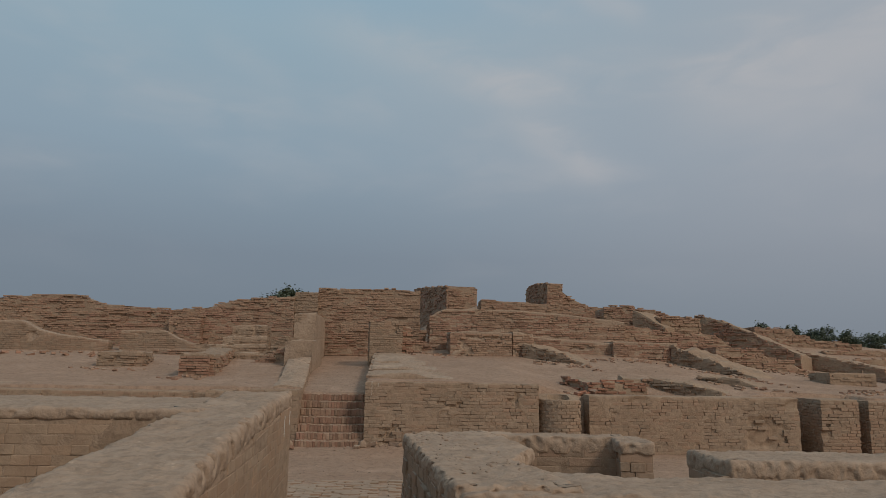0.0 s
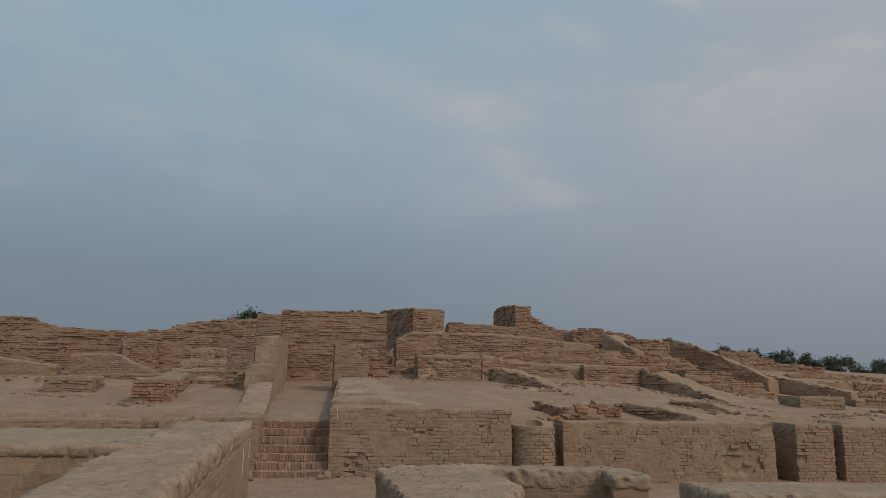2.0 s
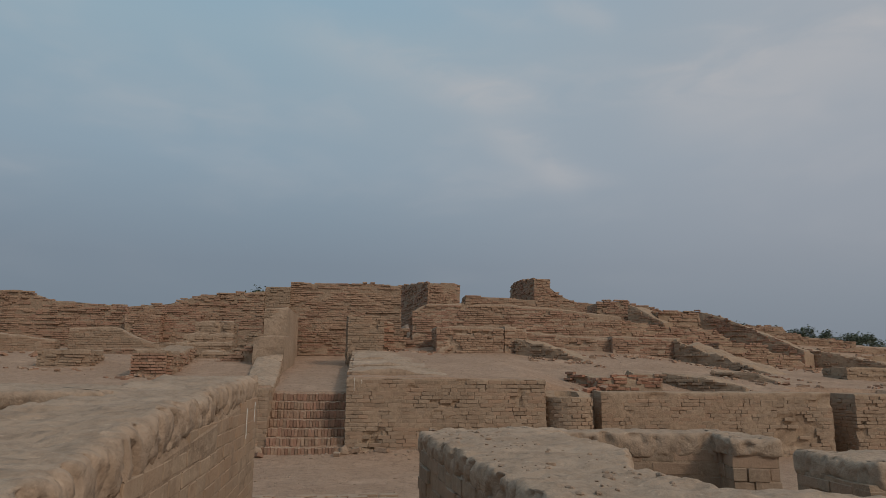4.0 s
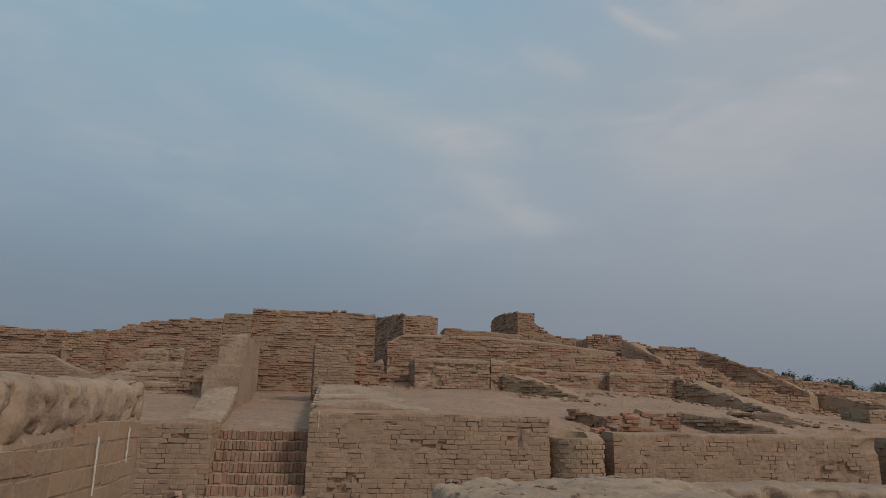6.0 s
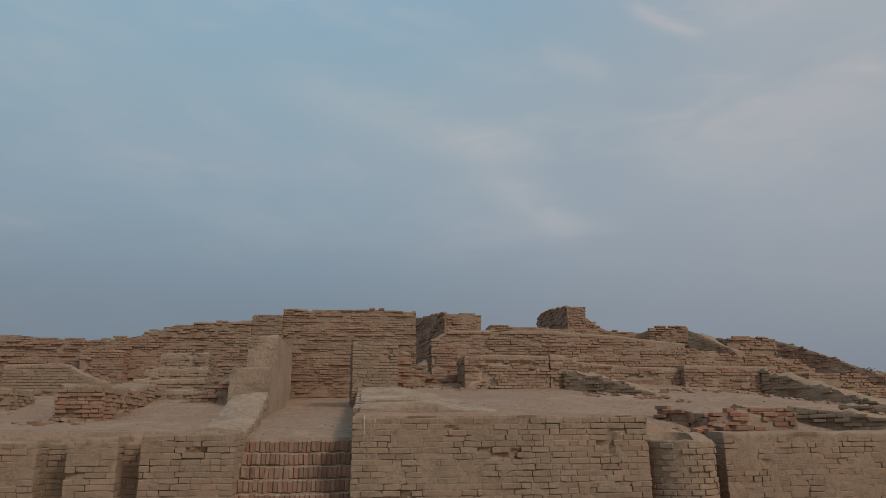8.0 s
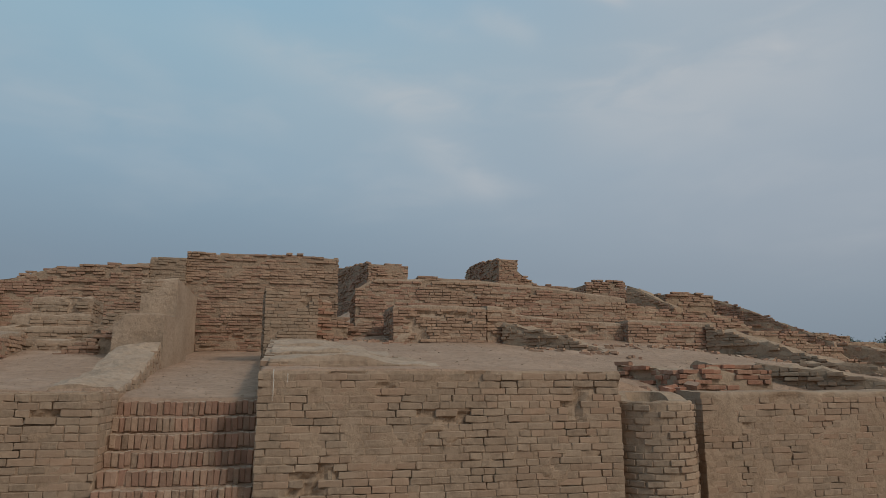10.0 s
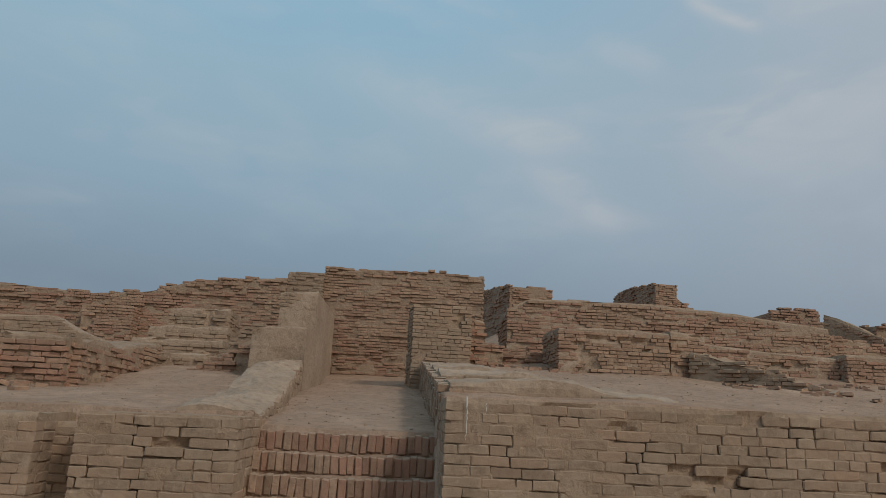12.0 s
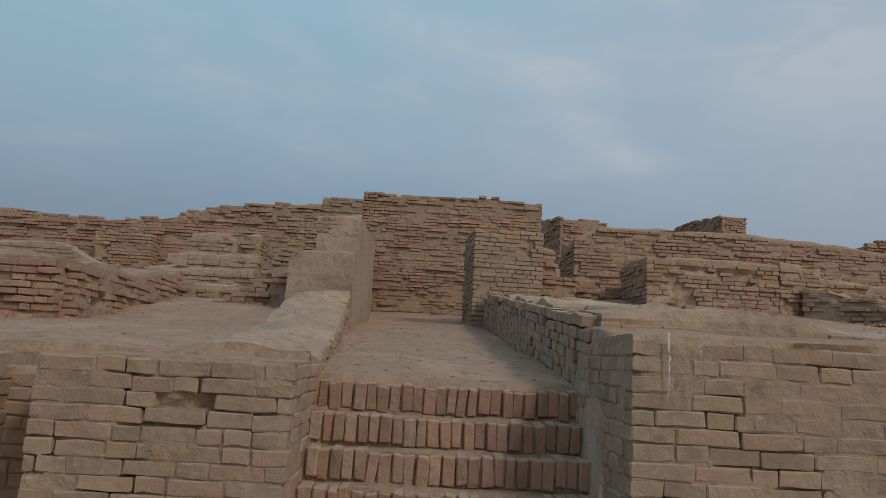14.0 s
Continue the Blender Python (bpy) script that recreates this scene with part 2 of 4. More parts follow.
def brick_shape(l, d, h, b, seed, wob=0.005):
    """A worn brick: box with cut edges and unsteady corners, centred. Returns verts, faces."""
    r = random.Random(seed)
    vs, idx = [], {}
    for sx in (-1, 1):
        for sy in (-1, 1):
            for sz in (-1, 1):
                j = [r.uniform(-wob, wob) for _ in range(3)]
                c = b * r.uniform(0.6, 1.5)
                for ax in range(3):
                    p = [sx * (l / 2 - c), sy * (d / 2 - c), sz * (h / 2 - c)]
                    p[ax] += (sx, sy, sz)[ax] * c
                    idx[(sx, sy, sz, ax)] = len(vs)
                    vs.append([p[k] + j[k] for k in range(3)])
    fs = []
    for ax in range(3):
        o = [k for k in range(3) if k != ax]
        for s in (-1, 1):
            q = []
            for a, c in ((-1, -1), (1, -1), (1, 1), (-1, 1)):
                k = [0, 0, 0]
                k[ax], k[o[0]], k[o[1]] = s, a, c
                q.append(idx[(*k, ax)])
            fs.append(q)
    for ax in range(3):
        o = [k for k in range(3) if k != ax]
        for a in (-1, 1):
            for c in (-1, 1):
                q = []
                for s, face in ((-1, o[0]), (1, o[0]), (1, o[1]), (-1, o[1])):
                    k = [0, 0, 0]
                    k[ax], k[o[0]], k[o[1]] = s, a, c
                    q.append(idx[(*k, face)])
                fs.append(q)
    for sx in (-1, 1):
        for sy in (-1, 1):
            for sz in (-1, 1):
                fs.append([idx[(sx, sy, sz, ax)] for ax in range(3)])
    V = np.array(vs)
    out = []
    for f in fs:
        p = V[f]
        n = np.cross(p[1] - p[0], p[2] - p[0])
        out.append(f if np.dot(n, p.mean(0)) > 0 else f[::-1])
    return V, out


def worn_brick(l, d, h, c, seed, wob):
    """A worn brick of a wall: rounded, dented front (towards -y), plain sides and back. Returns verts, faces."""
    r = random.Random(seed)
    xs = [-l / 2, -l / 2 + c * r.uniform(0.8, 1.5), r.uniform(-0.2, 0.2) * l, l / 2 - c * r.uniform(0.8, 1.5), l / 2]
    zs = [-h / 2, -h / 2 + c * r.uniform(0.7, 1.3), h / 2 - c * r.uniform(0.7, 1.3), h / 2]
    V, F = [], []
    for j, z in enumerate(zs):
        for i, x in enumerate(xs):
            rim_x, rim_z = i in (0, 4), j in (0, 3)
            y = -d / 2 + r.uniform(0, wob) * 1.2
            k = 1.0
            if rim_x and rim_z:
                y += c * r.uniform(0.8, 1.5)
                k = 1 - r.uniform(0.2, 1.2) * c / (h / 2)
            elif rim_x or rim_z:
                y += c * r.uniform(0.4, 1.0)
            if rim_x and r.random() < 0.12:
                y += 0.02
            V.append([x * (k if rim_x else 1) + r.uniform(-wob, wob) * (1.3 if rim_x else 0.7), y, z * k + r.uniform(-wob, wob) * 1.5])
    for j in range(3):
        for i in range(4):
            a = j * 5 + i
            F.append([a, a + 1, a + 6, a + 5])
    rim = [0, 1, 2, 3, 4, 9, 14, 19, 18, 17, 16, 15, 10, 5]
    base = len(V)
    for k in rim:
        V.append([V[k][0] * 0.995, d / 2, V[k][2] * 0.97])
    m = len(rim)
    for i in range(m):
        j = (i + 1) % m
        F.append([rim[j], rim[i], base + i, base + j])
    F.append([base + m - 1 - i for i in range(m)][::-1])
    V = np.array(V)
    out = []
    for f in F:
        p = V[f]
        n = np.cross(p[1] - p[0], p[2] - p[0])
        out.append(f if np.dot(n, p.mean(0)) > 0 else f[::-1])
    return V, out


SHAPES = {}


def shapes(kind):
    """Twelve unit-size worn bricks of a kind (edge cut given for real size)."""
    if kind not in SHAPES:
        l, d, h, b, wob = {"fine": (0.25, 0.13, 0.074, 0.0068, 0.0040), "big": (0.27, 0.16, 0.08, 0.004, 0.0012), "edge": (0.066, 0.16, 0.155, 0.007, 0.005)}[kind]
        make = brick_shape if kind == "edge" else worn_brick
        SHAPES[kind] = [(make(l, d, h, b, 10 + i, wob), (l, d, h)) for i in range(12)]
    return SHAPES[kind]


UNIT = {}


def unit_mesh(kind, i, mat):
    key = (kind, i, mat.name)
    if key not in UNIT:
        (V, F), dims = shapes(kind)[i]
        UNIT[key] = mesh_of("brick", V / np.array(dims), F, mat)
    return UNIT[key]


def lay(parent, bricks, mat, kind="fine", singles=0, near=(0, 0, 0), name="brick"):
    """bricks: (centre, angle, tilt, (l, d, h)). The ones nearest to `near` become objects of their own, the rest one joined part."""
    if not bricks:
        return
    near = np.array(near)
    bricks = sorted(bricks, key=lambda b: float(np.sum((np.array(b[0]) - near) ** 2)))
    r = random.Random(len(bricks))
    for c, ang, tilt, dim in bricks[:singles]:
        ob = part(name, unit_mesh(kind, r.randrange(12), mat), parent)
        ob.matrix_local = Matrix.LocRotScale(c, Euler((0, tilt, ang)), dim)
    rest = bricks[singles:]
    if rest:
        allv, allf, base = [], [], 0
        for c, ang, tilt, dim in rest:
            (V, F), dims = shapes(kind)[r.randrange(12)]
            P = V / np.array(dims) * np.array(dim)
            ca, sa, ct, st = math.cos(ang), math.sin(ang), math.cos(tilt), math.sin(tilt)
            x, z = P[:, 0] * ct + P[:, 2] * st, -P[:, 0] * st + P[:, 2] * ct
            P = np.stack((x * ca - P[:, 1] * sa + c[0], x * sa + P[:, 1] * ca + c[1], z + c[2]), 1)
            allv.append(P)
            allf += [[i + base for i in f] for f in F]
            base += len(V)
        ob = part(name + "work", mesh_of(name + "work", np.concatenate(allv).tolist(), allf, mat), parent)
        tagged(ob, kind="stuff")


def profile(prof):
    if isinstance(prof, (int, float)):
        return lambda s: prof
    xs, zs = [p[0] for p in prof], [p[1] for p in prof]
    return lambda s: float(np.interp(s, xs, zs))


def wall(name, label, p0, p1, thick, z0, prof, mat=None, ch=0.073, bl=0.25, kind="fine", rough=0.008, rag=0.0, gone=0.02, plaster=0.0,
         ends="lr", sunk=None, core=None, singles=0, near=None, step=0.25, cap=0.03, lumps=0.02, seed=1, backs=False, crown=0.0, slope=0.0, sink=0.07, dip=0.0, scars=()):
    """A ruined brick wall. Its face looks to the right of the way p0 -> p1; thick goes back from it; prof is its top along the face.
    rag: how far whole stretches of bricks lean out and in; plaster: share that is smeared over; crown: how far the mud top bulges up; slope: rise of the top towards the back; dip: rise of the courses along the face;
    scars: (s0, s1, z0, z1) stretches of the face where the bricks have fallen out."""
    r = random.Random(seed)
    p0, p1 = np.array(p0, float), np.array(p1, float)
    L = float(np.linalg.norm(p1 - p0))
    u = (p1 - p0) / L
    n = np.array((u[1], -u[0]))
    top = profile(prof)
    bd = 0.13 if kind == "fine" else 0.17

    def at(s, d, z):
        q = p0 + u * s + n * d
        return (q[0], q[1], z)

    def scarred(s, z):
        for s0, s1, za, zb in scars:
            w = 0.10 * nz(s * 3.1 + seed, z * 4, 1.5)
            if s0 + w < s < s1 + w and za + w * 0.6 < z < zb + w * 0.6:
                return True
        return False

    # the heart of the wall, of mud, a finger's breadth behind the brick faces
    ns = max(2, int(L / step) + 1)
    nt = max(2, int(thick / step / 1.4) + 2)
    inset = sunk if sunk is not None else 0.022 if kind == "fine" else 0.008
    low = sink if cap == 0 else 0.0
    profile_max = max(top(L * f / 20) for f in range(21))
    verts, faces, ring = [], [], 0
    for i in range(ns + 1):
        s = inset + (L - 2 * inset) * i / ns
        tz = top(s) - low
        hgt = max(0.05, tz - z0)
        nzv = max(2, int((profile_max - z0) / step))
        row = [(-inset, z0)]
        row += [(-inset, z0 + (hgt - 0.05) * k / nzv) for k in range(1, nzv + 1)]
        for k in range(nt + 1):
            f = k / nt
            d = -inset - 0.015 - (thick - 2 * inset - 0.03) * f
            row.append((d, tz - 0.012 + crown * math.sin(math.pi * f) ** 0.6 + slope * thick * f))
        row += [(-thick + inset, tz - 0.05 + slope * thick), (-thick + inset, z0)]
        ring = len(row)
        for k, (d, z) in enumerate(row):
            x, y, zz = at(s, d, z)
            a = lumps * nz(x * 2.3 + seed, y * 2.3, zz * 2.3) + lumps * 0.5 * nz(x * 7, y * 7 + seed, zz * 7)
            if 0 < k < ring - 1:
                if k <= nzv:
                    a = (a * 0.2 + (0.011 if sunk is None else 0.005) * nz(x * 3.3, y * 3.3 + seed, zz * 4) + 0.005 * nz(x * 11, y * 11 + seed, zz * 11)) if kind == "fine" else 0.004 * nz(x * 5, y * 5, zz * 5)
                    a += (inset + 0.004) * ease(0.48, 0.6, nz(x * 1.9 + seed, y * 1.9, zz * 2.4 + 5))
                    a -= 0.03 * ease(0.16, 0.32, nz(x * 3.7 + seed, y * 3.7, zz * 4.4 + 2)) if sunk is not None and kind == "fine" else 0.0
                    hole = ease(0.30, 0.5, nz(x * 2.1, y * 2.1 + seed, zz * 2.6 + 9)) if kind == "fine" else 0.0
                    a -= hole * (0.05 + 0.035 * nz(x * 13, y * 13, zz * 16 + seed))
                    if scars and scarred(s, zz):
                        a -= 0.05 + 0.03 * nz(x * 9, y * 9, zz * 9)
                    x, y = x + n[0] * a, y + n[1] * a
                else:
                    zz += a
            verts.append((x, y, zz))
    for i in range(ns):
        for k in range(ring - 1):
            a = i * ring + k
            faces.append((a, a + ring, a + ring + 1, a + 1))
    last = len(verts)
    verts += verts[:ring] + verts[ns * ring:ns * ring + ring]
    faces.append(tuple(range(last, last + ring)))
    faces.append(tuple(reversed(range(last + ring, last + 2 * ring))))
    # n is to the right of u: order above faces outwards
    body = new(name, mesh_of(name, verts, faces, core or (MUD if plaster > 0.12 else JOINT), smooth=plaster > 0.5))
    tagged(body, label, "wall", kind="structure")

    bricks = []
    ang = math.atan2(u[1], u[0])

    def course_run(origin, way, out, length, start, zmax, angle, salt):
        k = 0
        while True:
            zc = z0 + ch * (k + 0.5)
            if zc > 12 or k > 400:
                break
            s = start - (0.5 * bl if k % 2 else 0.0) * 1.0
            anyb = False
            while s < length - 0.02:
                w = bl * r.choice((1, 1, 1, 0.8, 0.52, 0.52)) * r.uniform(0.9, 1.14)
                a, b = max(s, start), min(s + w, length)
                s += w
                if b - a < 0.05:
                    continue
                mid = (a + b) / 2
                lift = dip * mid if salt == seed * 3.3 else 0.0
                crest = (1.1 * nz(mid * 1.7 + salt, 2.2, 0) - 0.2) * ch if cap == 0 else 0.0
                if z0 + ch * (k + 1) + lift > zmax(mid) - cap + crest + r.uniform(-0.12, 0.15) * ch:
                    continue
                anyb = True
                x, y = origin[0] + way[0] * mid, origin[1] + way[1] * mid
                show = 0.5 + 0.8 * nz(x * 0.8 + salt, y * 0.8, zc * 1.1) if plaster and (salt == seed * 3.3 or kind == "big") else 1.0
                if show < plaster - 0.3 and core is MUDCAP:
                    continue
                under = ease(1.0, 0.15, zmax(mid) - zc) if 0.042 <= rag <= 0.05 else 0.0
                if under and nz(mid * 1.1 + salt, k * 0.75, 12.5) > 0.66 - 0.36 * under and r.random() < 0.5:
                    continue
                if scars and salt == seed * 3.3 and scarred(mid, zc) and r.random() < 0.8:
                    continue
                if r.random() < gone + (0.7 if kind == "fine" and nz(x * 2.1, y * 2.1 + seed, zc * 2.6 + 9) > 0.40 else 0.0):
                    continue
                off = r.gauss(0, rough)
                if rag:
                    off += rag * (nz(mid * 0.9 + salt, k * 0.55, 3.1) + 0.6 * nz(mid * 2.2, k * 1.3 + salt, 7.7)) * 1.3
                    off += rag * 0.9 * nz(mid * 0.35, k * 1.9 + salt, 9.9)
                off += under * 0.07 * max(-0.3, nz(mid * 0.8 + salt * 2, k * 0.8, 5.5))
                if plaster:
                    off = off * 0.6 - (0.38 if plaster < 0.7 else 0.72) * inset * ease(plaster + 0.1, plaster - 0.1, show)
                off = max(-0.05, min(0.09, off))
                sway = 0.25 if kind == "big" else 0.6 if sunk is not None else 1.0
                end_gap = r.choice((0.002, 0.003, 0.005, 0.007, 0.016))
                bed_gap = r.uniform(0.009, 0.019) if rag >= 0.03 else r.uniform(0.006, 0.015) if sunk is None else r.uniform(0.003, 0.010)
                wave = 0.014 * nz(mid * 0.7 + salt, k * 0.25, 1.3) + 0.006 * nz(mid * 2.5, k * 0.4 + salt, 5.1)
                cx, cy = x + out[0] * (off - bd / 2), y + out[1] * (off - bd / 2)
                bricks.append(((cx, cy, zc + lift + wave + r.uniform(-0.003, 0.003)), angle + r.gauss(0, 0.012 * sway + max(0.0, rag - 0.045) * 3), r.gauss(0, 0.010 * sway + max(0.0, rag - 0.045) * 2) - (dip if lift else 0.0), (b - a - end_gap, bd, ch - bed_gap)))
            k += 1
            if not anyb and k > 3 and zc > max(zmax(length * f / 6) for f in range(7)) + abs(dip) * length:
                break

    course_run(p0, u, n, L, 0.0, top, ang, seed * 3.3)
    if "r" in ends:
        course_run(p1, -n, u, thick, bd, lambda s: top(L), ang + math.pi / 2, seed * 5.1)
    if "l" in ends:
        q = p0 - n * thick
        course_run(q, n, -u, thick - bd, 0.0, lambda s: top(0), ang - math.pi / 2, seed * 7.7)
    if backs:
        q = p1 - n * thick
        course_run(q, -u, -n, L, 0.0, lambda s: top(L - s), ang + math.pi, seed * 9.1)
    lay(body, bricks, mat or TAN, kind, singles, near if near is not None else (*((p0 + p1) / 2), z0 + 0.7))
    return body


from mathutils import geometry


def coping_noise(x, y, seed, rugged):
    return 0.022 * nz(x * 2.5, y * 2.5, seed) + rugged * (0.016 * nz(x * 8, y * 8, seed) + 0.020 * nz(x * 19, y * 19, seed))


def mud_cap(parent, pts, z_under, z_top, over=0.006, res=0.02, seed=0, rugged=0.55, label="eroded mud coping with a ragged lower edge"):
    """A thick eroded coping over a plan outline (convex-ish, counter-clockwise), with drips down its sides."""
    P = [np.array(p, float) for p in pts]
    line = []
    for a, b in zip(P, P[1:] + P[:1]):
        k = max(2, int(np.linalg.norm(b - a) / res))
        line += [a + (b - a) * i / k for i in range(k)]
    # soften the corners
    for _ in range(3):
        line = [(line[i - 1] + 2 * line[i] + line[(i + 1) % len(line)]) / 4 for i in range(len(line))]
    m = len(line)
    zt = z_top if callable(z_top) else (lambda x, y: z_top)
    zu = z_under if callable(z_under) else (lambda x, y: z_under)
    outs = []
    for i in range(m):
        t = line[(i + 1) % m] - line[i - 1]
        t /= max(1e-6, np.linalg.norm(t))
        outs.append(np.array((t[1], -t[0])))
    width = min(np.linalg.norm(P[i] - P[(i + 1) % len(P)]) for i in range(len(P)))
    k_in = min(1.0, 0.4 * width / 0.24)
    rings = [(-0.03, -0.02, 0), (-0.012, 0.0, 0), (-0.004, 0.08, 0), (0.3, 0.18, 0), (1.0, 0.28, 0), (1.0, 0.4, 0), (1.0, 0.52, 0), (1.0, 0.64, 0), (0.5, 0.75, 0), (-0.004, 0.85, 0), (-0.015, 0.93, 0), (-0.035, 0.985, 1), (-0.06, 1.0, 1), (-0.10, 1.0, 1), (-0.16, 1.0, 1), (-0.24, 1.0, 1)]
    verts = []
    for o, f, flat in rings:
        for i in range(m):
            d = o * over if o >= 0 else o * k_in
            x, y = line[i] + outs[i] * d
            hi = zt(x, y)
            thin = min(1.0, (hi - zu(x, y)) / 0.16)
            lo = zu(x, y) + rugged * 0.8 * thin * (0.035 * nz(x * 5, y * 5, seed) + 0.045 * nz(x * 17, y * 17, seed))
            z = lo + (hi - lo) * f
            side = 1.0 if o > -0.03 else 0.3 if o > -0.08 else 0.0
            groove = rugged * side * max(0.25, thin) * (0.006 * nz(x * 9, y * 9, z * 6 + seed) - 0.05 * ease(0.02, 0.5, nz(x * 16, y * 16, z * 10 + seed)) - 0.02 * abs(nz(x * 31, y * 31, z * 26 + seed)) + 0.006)
            # rain-cut runnels and pits
            groove -= rugged * side * thin * 0.03 * ease(0.22, 0.5, nz(x * 15, y * 15, z * 5 + 3 + seed)) * ease(0.02, 0.2, f) * ease(0.95, 0.7, f)
            x, y = x + outs[i][0] * groove, y + outs[i][1] * groove
            if f > 0.7:
                z += coping_noise(x, y, seed, rugged)
            verts.append((x, y, z))
    faces = []
    for k in range(len(rings) - 1):
        for i in range(m):
            j = (i + 1) % m
            faces.append((k * m + i, k * m + j, (k + 1) * m + j, (k + 1) * m + i))
    bm = bmesh.new()
    vs = [bm.verts.new(v) for v in verts]
    for f in faces:
        bm.faces.new([vs[i] for i in f])
    # the top inside the last ring: a net of triangles over a grid of points
    last = vs[-m:]
    flat = [Vector((v.co.x, v.co.y)) for v in last]
    gap = 0.045
    xs, ys = [p.x for p in flat], [p.y for p in flat]
    inner = []
    for a in range(int((max(xs) - min(xs)) / gap)):
        for b in range(int((max(ys) - min(ys)) / gap)):
            x, y = min(xs) + gap * (a + 0.5 + 0.3 * nz(a * 1.7, b * 1.3, 4)), min(ys) + gap * (b + 0.5 + 0.3 * nz(a * 1.1, b * 1.9, 7))
            inside = False
            for k in range(m):
                p, q = flat[k], flat[k - 1]
                if (p.y > y) != (q.y > y) and x < (q.x - p.x) * (y - p.y) / (q.y - p.y) + p.x:
                    inside = not inside
            if inside:
                inner.append(Vector((x, y)))
    pts2, _, tris, from_v, _, _ = geometry.delaunay_2d_cdt(flat + inner, [(k, (k + 1) % m) for k in range(m)], [], 1, 1e-5)
    net = []
    for p, src in zip(pts2, from_v):
        ring_src = [k for k in src if k < m]
        if ring_src:
            net.append(last[ring_src[0]])
        else:
            net.append(bm.verts.new((p.x, p.y, zt(p.x, p.y) + coping_noise(p.x, p.y, seed, rugged))))
    for t in tris:
        if len({id(net[k]) for k in t}) == 3:
            try:
                bm.faces.new([net[k] for k in t])
            except ValueError:
                pass
    bmesh.ops.recalc_face_normals(bm, faces=bm.faces)
    me = bpy.data.meshes.new("mud_coping")
    bm.to_mesh(me)
    bm.free()
    me.materials.append(MUDCAP)
    me.polygons.foreach_set("use_smooth", [True] * len(me.polygons))
    return part("mud_coping", me, parent, label)


# ---- ground ----
GX = [-40, -18, -8, -2.3, -0.4, 3.6, 4.6, 9, 13, 20, 30, 60]
GY = [17, 21, 25, 28, 31, 36, 41, 60]
GZ = [
    [1.4, 1.42, 1.42, 1.44, 1.72, 1.68, 1.45, 1.45, 1.42, 1.3, 1.2, 1.0],
    [1.6, 1.65, 1.72, 1.75, 2.1, 2.1, 1.9, 1.88, 1.65, 1.5, 1.4, 1.0],
    [2.2, 2.25, 2.3, 2.3, 2.5, 2.5, 2.48, 2.48, 2.05, 1.7, 1.6, 1.2],
    [2.4, 2.6, 2.6, 2.6, 2.6, 3.2, 3.3, 3.3, 2.5, 1.9, 1.8, 1.5],
    [2.5, 2.8, 2.8, 2.5, 2.5, 4.0, 4.1, 3.9, 3.0, 2.2, 2.0, 1.8],
    [2.5, 2.8, 2.8, 2.6, 3.0, 5.0, 5.3, 5.3, 4.1, 3.2, 2.8, 2.4],
    [2.4, 2.6, 2.6, 2.6, 3.0, 5.4, 5.6, 5.6, 4.9, 4.5, 3.7, 2.9],
    [0.8, 0.8, 0.8, 0.8, 0.8, 0.8, 0.8, 0.8, 0.8, 0.8, 0.8, 0.6],
]


def passage_floor(y):
    return 1.40 + 0.088 * (y - 17.9)


def terrace(x, y):
    x, y = min(max(x, GX[0]), GX[-1]), min(max(y, GY[0]), GY[-1])
    if y > 27.4 and x < 1.75:
        x = min(x, -0.4)
    cols = [float(np.interp(x, GX, row)) for row in GZ]
    z = float(np.interp(y, GY, cols))
    return z - 0.30 * math.exp(-((x - 6.8) / 2.4) ** 2 - ((y - 18.2) / 0.7) ** 2)


def lane(x, y):
    z = 0.10 + 0.42 * ease(2.9, 0.9, y) - 0.05 * ease(4.0, 7.0, x)
    z += 0.10 * math.exp(-((x + 1.3) / 2.4) ** 2 - ((y - 16.7) / 1.1) ** 2)
    z += 0.20 * math.exp(-((x - 1.5) / 2.0) ** 2 - ((y - 17.0) / 0.8) ** 2)
    z += 0.30 * math.exp(-((x + 4.5) / 2.0) ** 2 - ((y - 17.2) / 1.0) ** 2)
    return z


def passage_left(y):
    return -2.03 - 0.076 * (y - 18)


def ground_z(x, y):
    back = 17.75 if x < -2.05 else 17.2 if x < 3.7 else 18.6 if 10.2 < x < 12.4 else 17.75
    if -2.06 < x < -0.5:
        f = min(1.0, max(0.0, (y - 16.75) / 1.15))
        z = lane(x, y) * (1 - f) + 1.32 * f if y < 17.9 else passage_floor(y) if y < 31 else terrace(x, y)
        return z - (0.12 if 16.7 < y < 17.86 else 0.0)
    if y < back:
        return lane(x, y)
    z = terrace(x, y)
    if 17.9 < y < 31 and passage_left(y) - 0.25 < x < -0.38:
        return passage_floor(y)
    return z


def axis(spans):
    out = []
    for a, b, st in spans:
        k = max(1, round((b - a) / st))
        out += [a + (b - a) * i / k for i in range(k)]
    return out + [spans[-1][1]]


